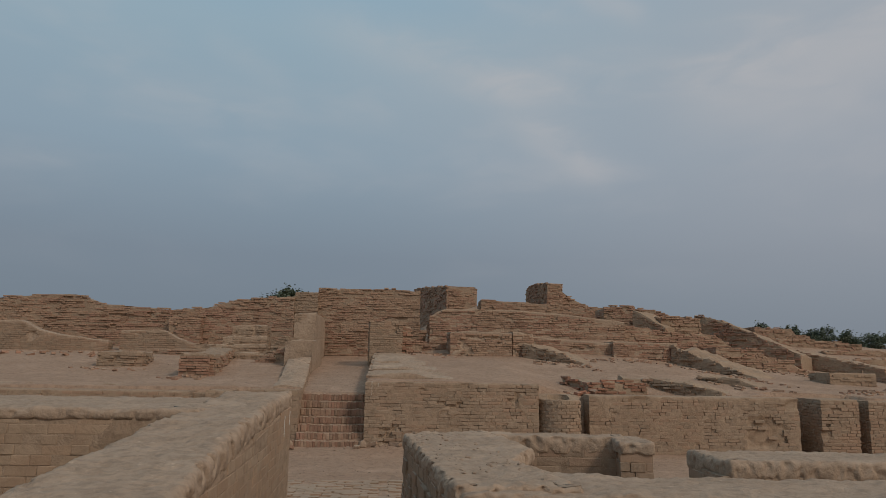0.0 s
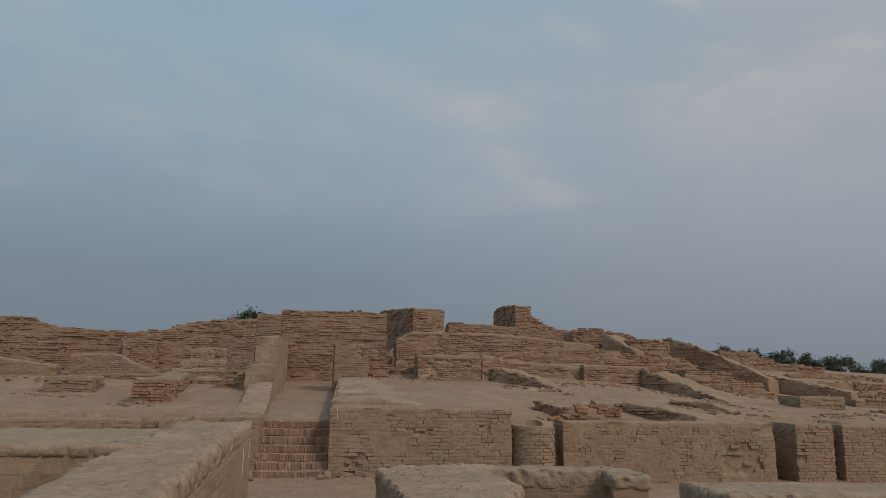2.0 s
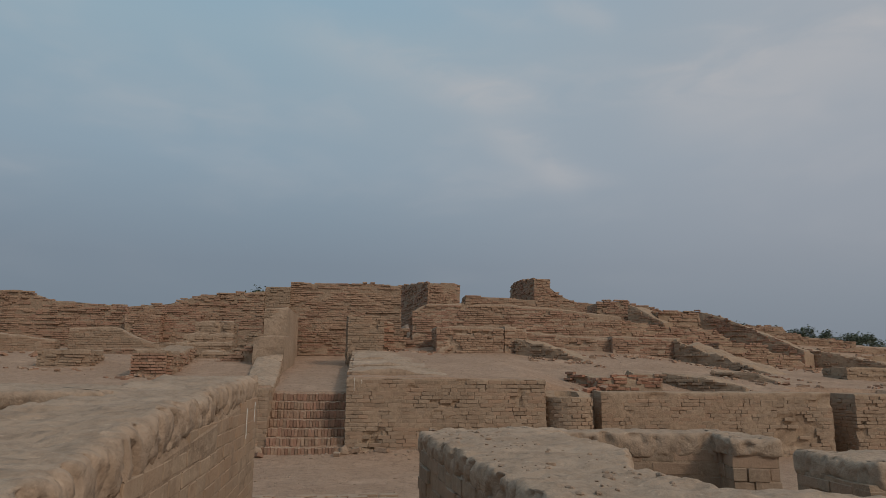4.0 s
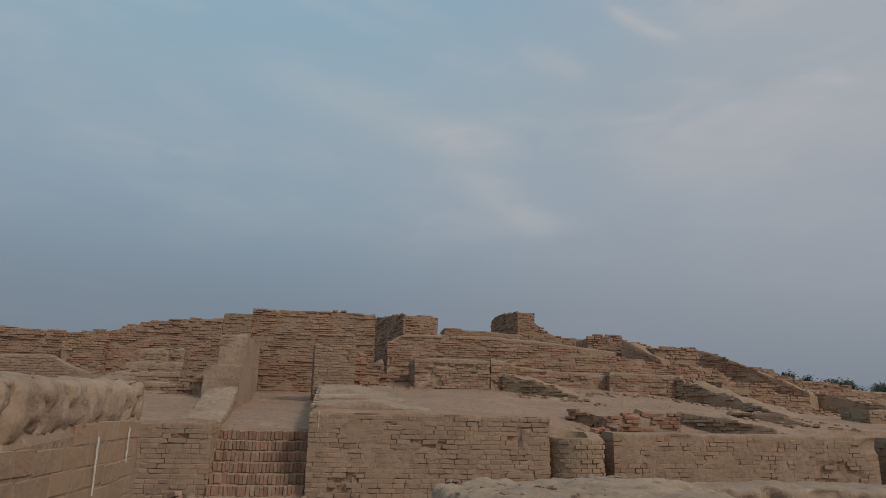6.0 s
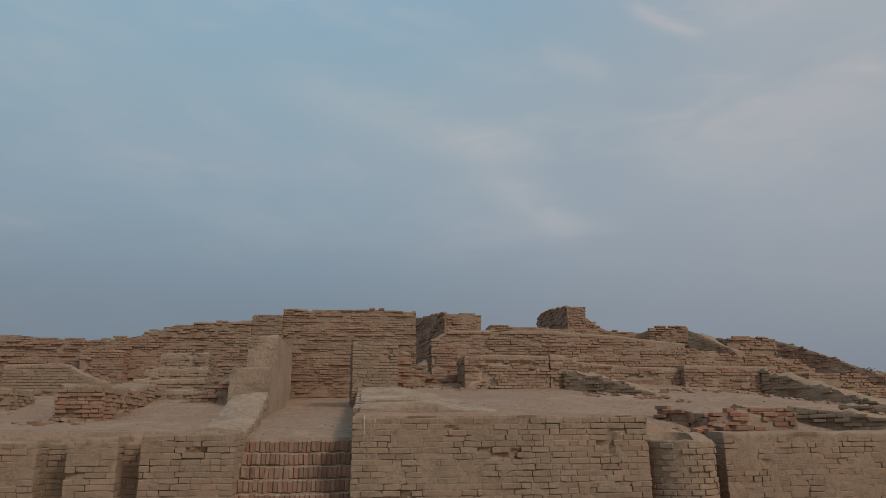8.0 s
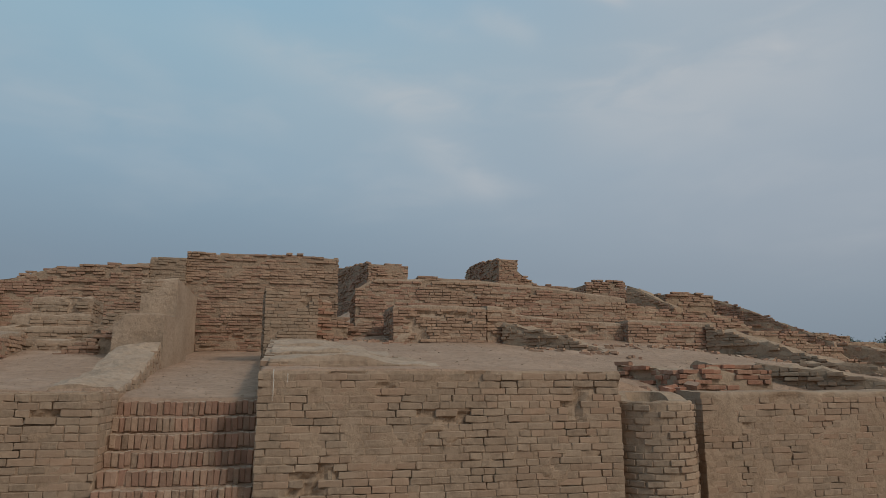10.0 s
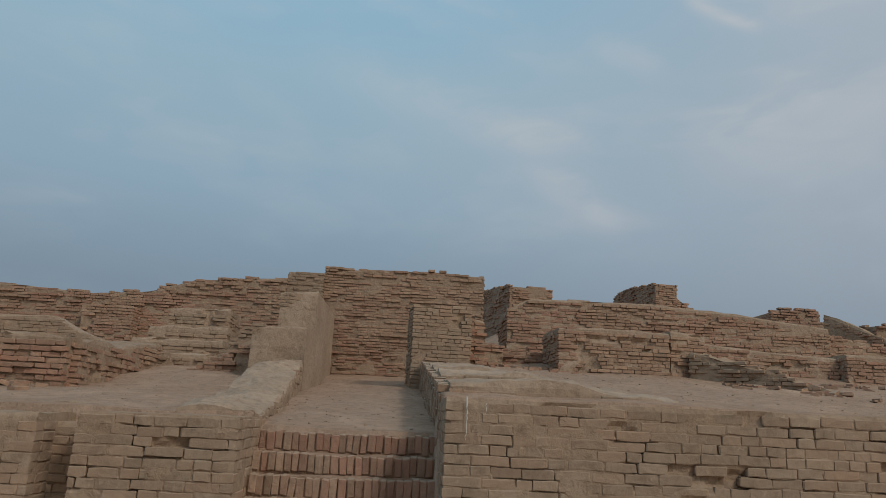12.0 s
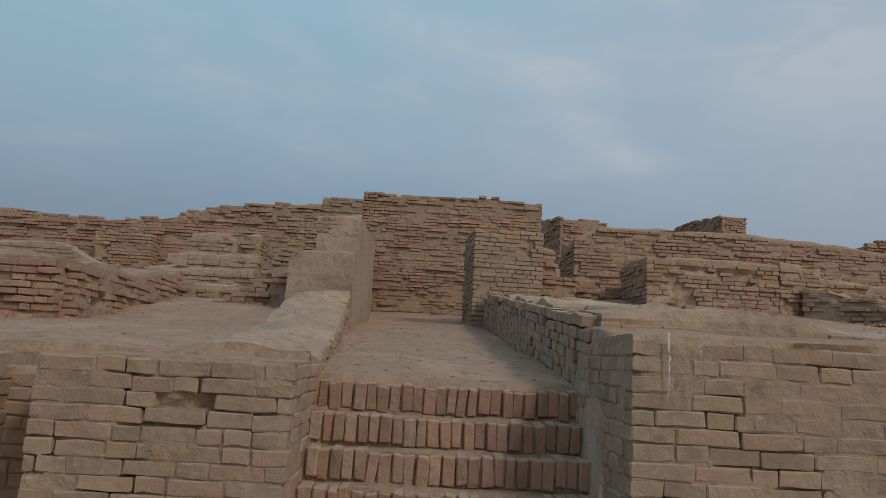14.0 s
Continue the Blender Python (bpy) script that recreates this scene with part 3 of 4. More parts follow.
def make_ground():
    xs = axis([(-900, -120, 130), (-120, -40, 16), (-40, -14, 1.3), (-14, -5, 0.3), (-5, -2.9, 0.14), (-2.9, -1.9, 0.05), (-1.9, -0.6, 0.13), (-0.6, -0.2, 0.04), (-0.2, 6, 0.14), (6, 14, 0.25), (14, 40, 1.0), (40, 120, 16), (120, 900, 130)])
    ys = axis([(-300, -40, 65), (-40, -6, 4), (-6, 4, 0.4), (4, 9, 0.25), (9, 19, 0.13), (19, 27, 0.2), (27, 45, 0.5), (45, 62, 2), (62, 200, 20), (200, 1500, 260)])
    verts, faces = [], []
    for y in ys:
        for x in xs:
            z = ground_z(x, y)
            if abs(x) < 45 and y < 60:
                z += 0.035 * nz(x * 0.6, y * 0.6, 1.7) + 0.022 * nz(x * 1.9, y * 1.9, 4.2) + 0.010 * nz(x * 5.5, y * 5.5, 9.1)
            verts.append((x, y, z))
    w = len(xs)
    for j in range(len(ys) - 1):
        for i in range(w - 1):
            a = j * w + i
            faces.append((a, a + 1, a + w + 1, a + w))
    g = new("ground", mesh_of("ground", verts, faces, GROUND, smooth=True))
    tagged(g, "bare trodden tan earth rising in a mound behind the walls", "ground", kind="structure")


make_ground()

# ---- the near walls either side of the way ----
def w1_top(x, y):
    return float(np.interp(y, (0.8, 3.6, 5.4, 7.0, 8.3), (1.20, 1.45, 1.62, 1.70, 1.755)))


wa = wall("wall_west_lane", "long low mud-brick wall with thick eroded coping", (-0.87, 0.8), (-1.05, 8.30), 0.6, -0.1, [(0, 1.06), (2.8, 1.31), (4.6, 1.48), (6.2, 1.56), (7.5, 1.62)], BLOCK,
          ch=0.080, bl=0.27, kind="big", rough=0.002, gone=0.0, ends="r", singles=260, near=(-1.0, 7.0, 1.3), step=0.05, sunk=0.004, core=MUD, plaster=0.5, lumps=0.01, cap=0.004, seed=3)
mud_cap(wa, [(-1.055, 8.31), (-1.75, 8.3), (-1.65, 5.9), (-1.72, 3.6), (-1.8, 0.8), (-0.87, 0.8)], lambda x, y: w1_top(x, y) - 0.17, w1_top, res=0.013, seed=2, rugged=0.75)
wb = wall("wall_west_cross", "mud-brick cross wall of large blocks under a mud coping", (-9.5, 6.12), (-1.60, 6.05), 2.0, -0.1, 1.62, BLOCK,
          ch=0.082, bl=0.28, kind="big", rough=0.003, gone=0.0, sunk=0.006, core=MUD, plaster=0.3, ends="", singles=160, near=(-2.6, 6.1, 1.2), step=0.1, lumps=0.01, cap=0.004, seed=5)
mud_cap(wb, [(-9.5, 6.10), (-1.5, 6.04), (-1.5, 8.1), (-9.5, 8.1)], 1.58, 1.675, seed=8)

wc = wall("wall_east_lane", "mud-brick wall stub with a rounded mud top", (0.20, 7.42), (0.42, 4.2), 0.75, -0.1, [(0, 1.28), (3.3, 1.26)],
          ch=0.09, bl=0.30, kind="big", sunk=0.008, core=MUD, rough=0.010, gone=0.0, plaster=0.0, ends="", singles=80, near=(0.2, 6.8, 1.0), step=0.12, cap=0.004, seed=7)
mud_cap(wc, [(0.20, 7.42), (0.42, 4.2), (1.2, 4.2), (0.98, 5.4), (1.32, 6.3), (1.2, 7.35), (1.1, 7.7), (0.45, 7.72)], 1.23, lambda x, y: 1.37, seed=12, rugged=0.9)
wd = wall("wall_east_north_arm", "mud-brick wall arm with mud coping", (1.0, 7.50), (2.50, 7.28), 0.34, -0.1, 1.27,
          ch=0.09, bl=0.30, kind="big", sunk=0.005, core=MUD, rough=0.003, gone=0.0, plaster=0.45, ends="", singles=60, near=(1.7, 7.5, 1), step=0.12, cap=0.004, seed=9)
mud_cap(wd, [(0.9, 7.50), (2.5, 7.28), (2.55, 7.64), (0.9, 7.84)], 1.20, 1.37, over=0.002, seed=15)
we = wall("wall_east_pier", "end pier of the mud-brick wall, bricks showing", (2.32, 7.02), (2.64, 6.96), 0.64, -0.1, 1.30,
          ch=0.09, bl=0.28, kind="big", sunk=0.008, core=MUD, rough=0.008, gone=0.0, ends="lr", singles=40, near=(2.4, 7, 1), step=0.12, cap=0.004, seed=11)
mud_cap(we, [(2.30, 7.01), (2.66, 6.94), (2.72, 7.60), (2.36, 7.66)], 1.24, 1.36, over=0.0, seed=18)
wf = wall("wall_east_south_arm", "mud-topped wall arm beside the way", (0.45, 4.10), (6.5, 3.7), 0.75, -0.1, 1.25,
          ch=0.09, bl=0.30, kind="big", sunk=0.008, core=MUD, rough=0.01, gone=0.0, plaster=0.3, ends="l", singles=30, near=(1, 4, 1), step=0.15, cap=0.004, seed=13)
mud_cap(wf, [(0.46, 4.1), (6.5, 3.7), (6.5, 4.6), (1.5, 4.85), (0.85, 5.35), (0.46, 5.3)], 1.21, 1.34, seed=21)
wg = wall("wall_east_block", "low mud-brick block with a rounded mud top", (3.42, 7.15), (8.5, 6.9), 0.95, -0.1, 1.02,
          ch=0.09, bl=0.28, kind="big", sunk=0.008, core=MUD, rough=0.015, gone=0.02, ends="lr", singles=60, near=(3.6, 7.1, 0.9), step=0.15, cap=0.004, seed=17)
mud_cap(wg, [(3.5, 7.15), (8.5, 6.9), (8.5, 7.8), (3.45, 8.1)], 0.97, 1.17, seed=25)

# ---- the front of the raised ruin ----
block = wall("wall_front_block", "tall front wall of worn sun-dried bricks", (-0.50, 16.84), (3.64, 16.84), 0.8, 0.122, 1.72, rough=0.005, rag=0.005, gone=0.02, plaster=0.45, sunk=0.011,
             ch=0.078, bl=0.26, ends="lr", singles=420, near=(0.9, 16.8, 1.2), step=0.04, cap=0.004, lumps=0.012, seed=21, core=MUD)
wall("wall_passage_right", "side wall of the stair passage, worn bricks", (-0.47, 25.1), (-0.50, 17.6), 0.7, 0.9, [(0, 2.62), (4.7, 2.18), (6.7, 1.95), (7.5, 1.80)], ch=0.074,
     rough=0.006, rag=0.008, gone=0.01, bl=0.15, dip=-0.105, ends="", singles=220, near=(-0.5, 18, 1.6), step=0.08, cap=0.0, seed=23, sink=0.15, lumps=0.01, sunk=0.012)
wall("wall_front_left_pier", "front pier of worn sun-dried bricks beside the stair", (-3.27, 17.05), (-2.05, 17.05), 1.3, 0.072, 1.50, rough=0.006, rag=0.006, gone=0.02, plaster=0.4, sunk=0.011, core=MUD,
     ch=0.078, bl=0.26, ends="lr", singles=220, near=(-2.3, 17, 1.2), step=0.04, cap=0.004, lumps=0.012, seed=25)
wall("wall_front_left_pier_2", "narrow front pier of smeared mud bricks", (-4.20, 17.05), (-3.56, 17.08), 0.75, 0.15, 1.47, rough=0.006, gone=0.02, plaster=0.55, sunk=0.009, core=MUD,
     ch=0.078, ends="lr", singles=90, near=(-3.6, 17, 1.2), step=0.06, cap=0.02, seed=27)
wall("wall_front_left_end", "long front wall of mud bricks", (-13.0, 17.1), (-4.57, 17.08), 0.75, 0.15, 1.43, rough=0.006, gone=0.02, plaster=0.7, sunk=0.009, core=MUD,
     ch=0.078, ends="r", singles=40, near=(-4.6, 17, 1.2), step=0.25, cap=0.02, seed=29)
wall("wall_front_left_recess", "mud wall at the back of the recesses", (-4.7, 17.42), (-3.15, 17.42), 0.4, 0.05, 1.40, rough=0.006, plaster=0.6, ends="", singles=0, seed=31)
wall("wall_front_right", "long front wall smeared with mud, bricks showing in places", (4.97, 17.28), (10.36, 17.3), 0.8, -0.1, 1.46, rough=0.006, gone=0.03, plaster=0.8, sunk=0.008, core=MUD,
     scars=[(4.0, 4.9, 0.25, 1.0), (4.6, 5.1, 0.3, 0.8)], ch=0.078, bl=0.26, ends="lr", singles=260, near=(5.2, 17.2, 0.9), step=0.06, cap=0.03, lumps=0.014, crown=0.02, seed=33)
wall("wall_front_right_2", "front wall length of sun-dried bricks", (10.95, 17.35), (11.98, 17.37), 1.25, -0.1, 1.45, rough=0.010, plaster=0.45, ch=0.078, singles=60, seed=35, step=0.2)
wall("wall_front_right_3", "front wall of sun-dried bricks", (12.25, 17.4), (18, 17.6), 1.25, -0.1, 1.42, rough=0.010, plaster=0.3, ch=0.078, ends="l", seed=37, step=0.25)
wall("wall_front_right_recess", "mud wall at the back of the recesses", (10.2, 18.42), (13.0, 18.42), 0.3, 0.0, 1.40, rough=0.006, plaster=0.6, ends="", seed=39)


def round_well(cx, cy, rad, z0, z1):
    """A small round brick turret, hollow at the top."""
    n = 40
    verts, faces = [], []
    prof = [(rad - 0.015, z0), (rad - 0.015, z1 - 0.02), (rad - 0.03, z1), (rad - 0.26, z1 - 0.01), (rad - 0.28, z1 - 0.3), (0.02, z1 - 0.32)]
    for d, z in prof:
        for i in range(n):
            a = 2 * math.pi * i / n
            j = 0.02 * nz(math.cos(a) * 3, math.sin(a) * 3, z * 3)
            verts.append((cx + (d + j * 0.4) * math.cos(a), cy + (d + j * 0.4) * math.sin(a), z + (j + 0.11 * ease(-0.2, 0.6, math.sin(a)) if z > z0 else 0)))
    for k in range(len(prof) - 1):
        for i in range(n):
            j = (i + 1) % n
            faces.append((k * n + i, k * n + j, (k + 1) * n + j, (k + 1) * n + i))
    ob = new("wall_round_turret", mesh_of("wall_round_turret", verts, faces, MUD))
    tagged(ob, "round brick turret, hollow at the top", "wall", kind="structure")
    r = random.Random(4)
    bricks = []
    ch = 0.078
    for k in range(int((z1 - z0) / ch)):
        m = 17
        for i in range(m):
            a = 2 * math.pi * (i + 0.5 * (k % 2)) / m + r.uniform(-0.02, 0.02)
            if math.sin(a) > 0.55 or r.random() < 0.04:
                continue
            d = rad - 0.065 + r.gauss(0, 0.008)
            bricks.append(((cx + d * math.cos(a), cy + d * math.sin(a), z0 + ch * (k + 0.5)), a + math.pi / 2, r.gauss(0, 0.01), (2 * math.pi * rad / m - 0.012, 0.13, ch - 0.012)))
    lay(ob, bricks, TAN, "fine", 160, (cx, cy - 1, z1))


round_well(4.19, 17.22, 0.53, 0.0, 1.36)


def stair():
    base = new("stair", None)
    base.location = (-1.29, 17.2, 0.2)
    tagged(base, "flight of seven steps of red bricks set on edge, dusty", "stair", kind="structure")
    r = random.Random(8)
    rise, run, n = 0.172, 0.168, 7
    x0, x1 = -2.06, -0.50
    for k in range(n):
        zt = 1.385 - rise * (n - 1 - k)
        y = 17.86 - run * (n - 1 - k)
        # earth tread behind and under the bricks
        nx, ny = 24, 5
        verts, faces = [], []
        for j in range(ny + 1):
            for i in range(nx + 1):
                x = x0 + (x1 - x0) * i / nx
                yy = y + 0.02 + (run + 0.12) * j / ny
                zz = zt - 0.012 + 0.02 * j / ny + 0.014 * nz(x * 4, yy * 6, zt * 3)
                verts.append((x + 1.29, yy - 17.2, zz - 0.2))
        for j in range(ny):
            for i in range(nx):
                a = j * (nx + 1) + i
                faces.append((a, a + 1, a + nx + 2, a + nx + 1))
        low = len(verts)
        for i in range(nx + 1):
            v = verts[i]
            verts.append((v[0], v[1], v[2] - 0.22))
        for i in range(nx):
            faces.append((low + i, low + i + 1, i + 1, i))
        part("tread", mesh_of("tread", verts, faces, GROUND), base, "dusty earth tread")
        x = x0 + r.uniform(0, 0.03) - (0.09 if k == 0 else 0.0)
        while x < x1 - 0.03:
            w = 0.067 * r.uniform(0.88, 1.12)
            sag = -0.015 * math.exp(-((x + 1.3) / 0.5) ** 2)
            h = 0.156 * r.uniform(0.95, 1.04)
            if not (k < 2 and x > -0.68 and r.random() < 0.6) and r.random() > 0.012:
                ob = part("brick", unit_mesh("edge", r.randrange(8), STEPBRICK), base)
                ob.matrix_local = Matrix.LocRotScale((x + w / 2 + 1.29, y + 0.07 + r.gauss(0, 0.008) - 17.2, zt - h / 2 + sag + r.gauss(0, 0.005) - 0.2),
                                                     Euler((r.gauss(0, 0.03), r.gauss(0, 0.035), r.gauss(0, 0.03))), (w - r.uniform(0.003, 0.008), 0.15, h))
            x += w


stair()

# ---- the passage and the far wall ----
wall("wall_passage_kerb", "low eroded kerb wall beside the passage", (-2.05, 17.9), (-2.42, 23.0), 0.75, 1.2, [(0, 1.52), (2.5, 1.80), (4.2, 2.12), (5.1, 2.3)], rough=0.014, rag=0.015, gone=0.04, plaster=0.08, core=MUDCAP,
     ends="", singles=140, sunk=0.008, near=(-2.1, 18.3, 1.5), step=0.07, crown=0.03, lumps=0.07, seed=41)

wall("wall_parapet_low", "lower step of the mud-plastered parapet", (-3.32, 23.0), (-2.392, 23.0), 3.4, 1.8, [(0, 2.80), (0.15, 2.87), (0.93, 2.90)], rough=0.01, plaster=0.9, ends="", step=0.12, lumps=0.045, crown=0.03, seed=43, core=MUDCAP)
wall("wall_parapet_low_side", "plastered inner side of the parapet", (-2.43, 23.16), (-2.68, 26.3), 0.4, 1.8, 2.87, rough=0.012, plaster=0.75, gone=0.05, ends="", step=0.15, lumps=0.04, seed=44, core=MUDCAP)
wall("wall_parapet_high", "upper step of the mud-plastered parapet", (-3.48, 26.25), (-2.652, 26.25), 3.9, 2.2, [(0, 3.95), (0.15, 3.99), (0.83, 4.02)], rough=0.01, plaster=0.9, ends="", step=0.15, lumps=0.04, seed=45, core=MUDCAP)
wall("wall_parapet_high_side", "plastered inner side of the high parapet", (-2.69, 26.42), (-2.98, 30.2), 0.4, 2.2, 4.0, rough=0.012, plaster=0.6, ends="", step=0.2, seed=46, core=MUDCAP)
wall("wall_parapet_footing", "crumbling stepped brick footing beside the parapet", (-3.32, 23.3), (-3.34, 23.25), 0.3, 1.8, 1.95, ends="", seed=47)
wall("wall_far_back", "high back wall of weathered ragged bricks", (-3.06, 30.45), (1.34, 30.45), 1.2, 2.3, [(0, 5.42), (2, 5.46), (3.2, 5.50), (4.4, 5.42)], ROSE, rough=0.012, rag=0.045, gone=0.03,
     ch=0.074, ends="lr", singles=250, near=(-1, 30, 4.8), step=0.3, cap=0.0, seed=51)
wall("wall_far_pilaster", "brick pilaster at the end of the back wall", (-4.02, 30.2), (-3.04, 30.2), 1.4, 2.3, 5.24, TAN, rough=0.010, rag=0.02, ch=0.074, ends="lr", singles=60, near=(-3.5, 30, 4.8), step=0.3, cap=0.0, seed=53)
pil = wall("wall_passage_pillar", "square pillar end of regular pale bricks", (-0.66, 25.15), (0.52, 25.22), 1.35, 2.0, 3.74, TAN, rough=0.007, ch=0.074, bl=0.25, ends="lr", singles=200, near=(-0.1, 25, 3.2), step=0.25, cap=0.0, seed=55, lumps=0.04)
wall("wall_pillar_return", "reddish broken bricks beside the pillar", (0.52, 25.9), (1.3, 26.1), 1.0, 2.4, [(0, 3.66), (0.34, 3.60), (0.36, 3.15), (0.8, 3.05)], RED, rough=0.02, rag=0.05, gone=0.06, ends="r", singles=60, seed=57, cap=0.0, step=0.05)
wall("wall_gap_back", "brick wall deep in the gap behind the pillar", (1.0, 33.2), (2.2, 33.2), 0.5, 2.0, 3.9, RED, rough=0.015, rag=0.03, ends="", step=0.3, cap=0.0, seed=58)
wall("wall_low_red", "low wall of crumbling red bricks", (0.7, 26.6), (2.6, 26.5), 0.9, 2.4, [(0, 3.25), (0.6, 3.1), (1.2, 2.98), (1.9, 3.15)], RED, rough=0.02, rag=0.04, gone=0.05, ends="", singles=60, seed=59, cap=0.0)

# ---- right of the passage: terrace walls ----
wall("wall_niche", "terrace wall of warm baked bricks with an eroded band", (2.2, 25.05), (4.44, 25.05), 1.6, 2.3, [(0, 3.38), (1.2, 3.40), (2.24, 3.36)], ROSE, rough=0.010, rag=0.025, gone=0.04, ch=0.072, singles=200,
     near=(3.2, 25, 3), step=0.09, cap=0.045, core=MUDCAP, lumps=0.035, seed=61, scars=[(0.55, 1.0, 3.1, 3.22), (1.0, 1.75, 3.08, 3.24), (1.7, 1.85, 2.95, 3.2)])
wall("wall_niche_next", "terrace wall continuing behind the fallen bricks", (4.46, 25.08), (5.25, 25.2), 1.4, 2.3, [(0, 3.42), (0.8, 3.36)], ROSE, rough=0.012, rag=0.03, ch=0.072, singles=60, near=(4.8, 25, 3), cap=0.045, core=MUDCAP, lumps=0.035, seed=63)
wall("wall_terrace_mid", "eroded terrace wall under loose earth", (5.2, 25.75), (8.25, 25.6), 1.2, 2.3, [(0, 3.3), (1.4, 3.18), (3.05, 3.1)], ROSE, rough=0.012, rag=0.04, gone=0.07, plaster=0.25, ch=0.072, ends="", singles=100, near=(6.5, 25.5, 3), cap=0.045, core=MUDCAP, lumps=0.035, seed=65)
wall("wall_terrace_pier", "terrace wall of orange baked bricks", (8.22, 25.34), (10.65, 25.3), 1.3, 2.3, [(0, 3.16), (2.4, 3.12)], RED, rough=0.012, rag=0.03, gone=0.03, ch=0.072, ends="lr", singles=150, near=(9, 25.3, 3), cap=0.045, core=MUDCAP, lumps=0.035, seed=67)
wall("wall_upper", "upper terrace wall of ragged weathered bricks", (1.62, 28.0), (9.6, 28.0), 1.5, 2.9, [(0, 4.1), (0.5, 4.42), (3.5, 4.44), (5.6, 4.30), (8.0, 4.06)], ROSE, rough=0.012, rag=0.040, gone=0.03, ch=0.073, singles=220,
     near=(3.5, 28, 4), step=0.3, cap=0.045, core=MUDCAP, lumps=0.035, seed=69)
wall("wall_upper_block", "square brick stump on the upper terrace, its end in shade", (9.55, 30.6), (11.0, 30.6), 1.4, 3.6, [(0, 4.9), (0.3, 5.0), (1.45, 5.02)], ROSE, rough=0.015, rag=0.04, ends="lr", singles=50, step=0.3, cap=0.0, seed=70)
wall("wall_upper_notch", "eroded earth bank with bricks showing", (10.5, 29.7), (11.5, 28.5), 1.6, 3.0, [(0, 4.72), (0.8, 4.3), (1.56, 3.9)], ROSE, rough=0.03, rag=0.06, gone=0.1, ends="", core=MUD, singles=30, step=0.2, cap=0.02, lumps=0.08, seed=72)
wall("wall_upper_east", "upper wall end on the mound", (11.5, 29.0), (13.3, 29.1), 1.5, 2.9, [(0, 4.42), (0.8, 4.5), (1.8, 4.40)], ROSE, rough=0.015, rag=0.045, gone=0.05, ends="lr", core=MUD, singles=60, near=(12, 29, 4), step=0.3, cap=0.0, seed=71)
wall("wall_upper_east_foot", "lower course of the upper wall", (9.6, 28.2), (14.3, 28.6), 1.2, 2.4, [(0, 4.0), (2.0, 3.78), (4.0, 3.72), (4.7, 3.3)], ROSE, rough=0.015, rag=0.045, gone=0.05, ends="r", core=MUD, singles=60, near=(12, 28, 3.6), step=0.3, cap=0.0, seed=74)
wall("wall_third", "long wall of bricks crossing the mound", (4.4, 33.5), (14.5, 33.5), 1.2, 4.0, [(0, 5.45), (3, 5.30), (6, 5.2), (8.5, 5.15), (10, 4.7)], ROSE, rough=0.015, rag=0.040, step=0.4, cap=0.0, seed=73, singles=0)
tower_a = wall("wall_tower_west", "squat ruined brick tower, its west side in shade", (1.55, 44.5), (2.98, 36.6), 1.7, 1.4, [(0, 7.1), (3.0, 6.9), (7.0, 6.5), (8.0, 6.38)], ROSE, rough=0.02, rag=0.045, ends="r", step=0.4, cap=0.0, seed=75, singles=80, near=(3.5, 36, 6))
wall("wall_tower_west_top", "ragged top of the west tower", (2.9, 39.0), (4.85, 39.2), 2.0, 4.6, [(0, 6.72), (1.9, 6.68)], ROSE, rough=0.02, rag=0.05, ends="lr", step=0.4, cap=0.0, seed=76, singles=40)
tower_b = wall("wall_tower_east", "squat ruined brick tower with stepped edge", (7.85, 40.0), (8.22, 36.0), 0.85, 4.6, [(0, 6.6), (0.8, 6.9), (4.0, 6.62)], ROSE, rough=0.02, rag=0.045, ends="r", step=0.4, cap=0.0, seed=77, singles=60, near=(8.5, 36, 6))
wall("wall_tower_east_flank", "broken flank stepping down from the tower", (9.0, 36.3), (10.6, 36.6), 1.0, 4.8, [(0, 6.35), (0.4, 6.05), (1.0, 5.75), (1.6, 5.55)], ROSE, rough=0.02, rag=0.045, ends="", step=0.4, cap=0.0, seed=79)

# ---- the mound to the right ----
wall("wall_fallen_bank", "bank of slumped bricks below the terrace wall", (4.78, 25.0), (6.6, 23.35), 1.3, 2.0, [(0, 3.1), (0.9, 2.85), (1.7, 2.6), (2.4, 2.38)], TAN, rough=0.03, rag=0.06, gone=0.05, ends="", core=MUD, singles=70, near=(5.4, 24.4, 2.7), cap=0.0, lumps=0.08, step=0.15, seed=91)
wall("wall_ramp", "broad earth ramp with a shaded brick flank", (10.35, 25.25), (12.3, 21.9), 2.2, 1.6, [(0, 3.10), (1.2, 2.66), (2.6, 2.2), (3.8, 1.65)], TAN, rough=0.03, rag=0.06, gone=0.05, ends="", core=MUD, singles=80, near=(10.6, 24.6, 2.7), cap=0.0, lumps=0.16, step=0.2, seed=93, slope=-0.05)
wall("wall_ramp_spur", "low spur of earth and bricks", (9.2, 20.6), (10.9, 19.0), 1.6, 1.5, [(0, 2.0), (1.2, 1.88), (2.3, 1.5)], TAN, rough=0.03, rag=0.06, gone=0.06, ends="", core=MUD, singles=60, near=(9.6, 20, 1.8), cap=0.02, lumps=0.09, step=0.2, seed=95, slope=-0.03)
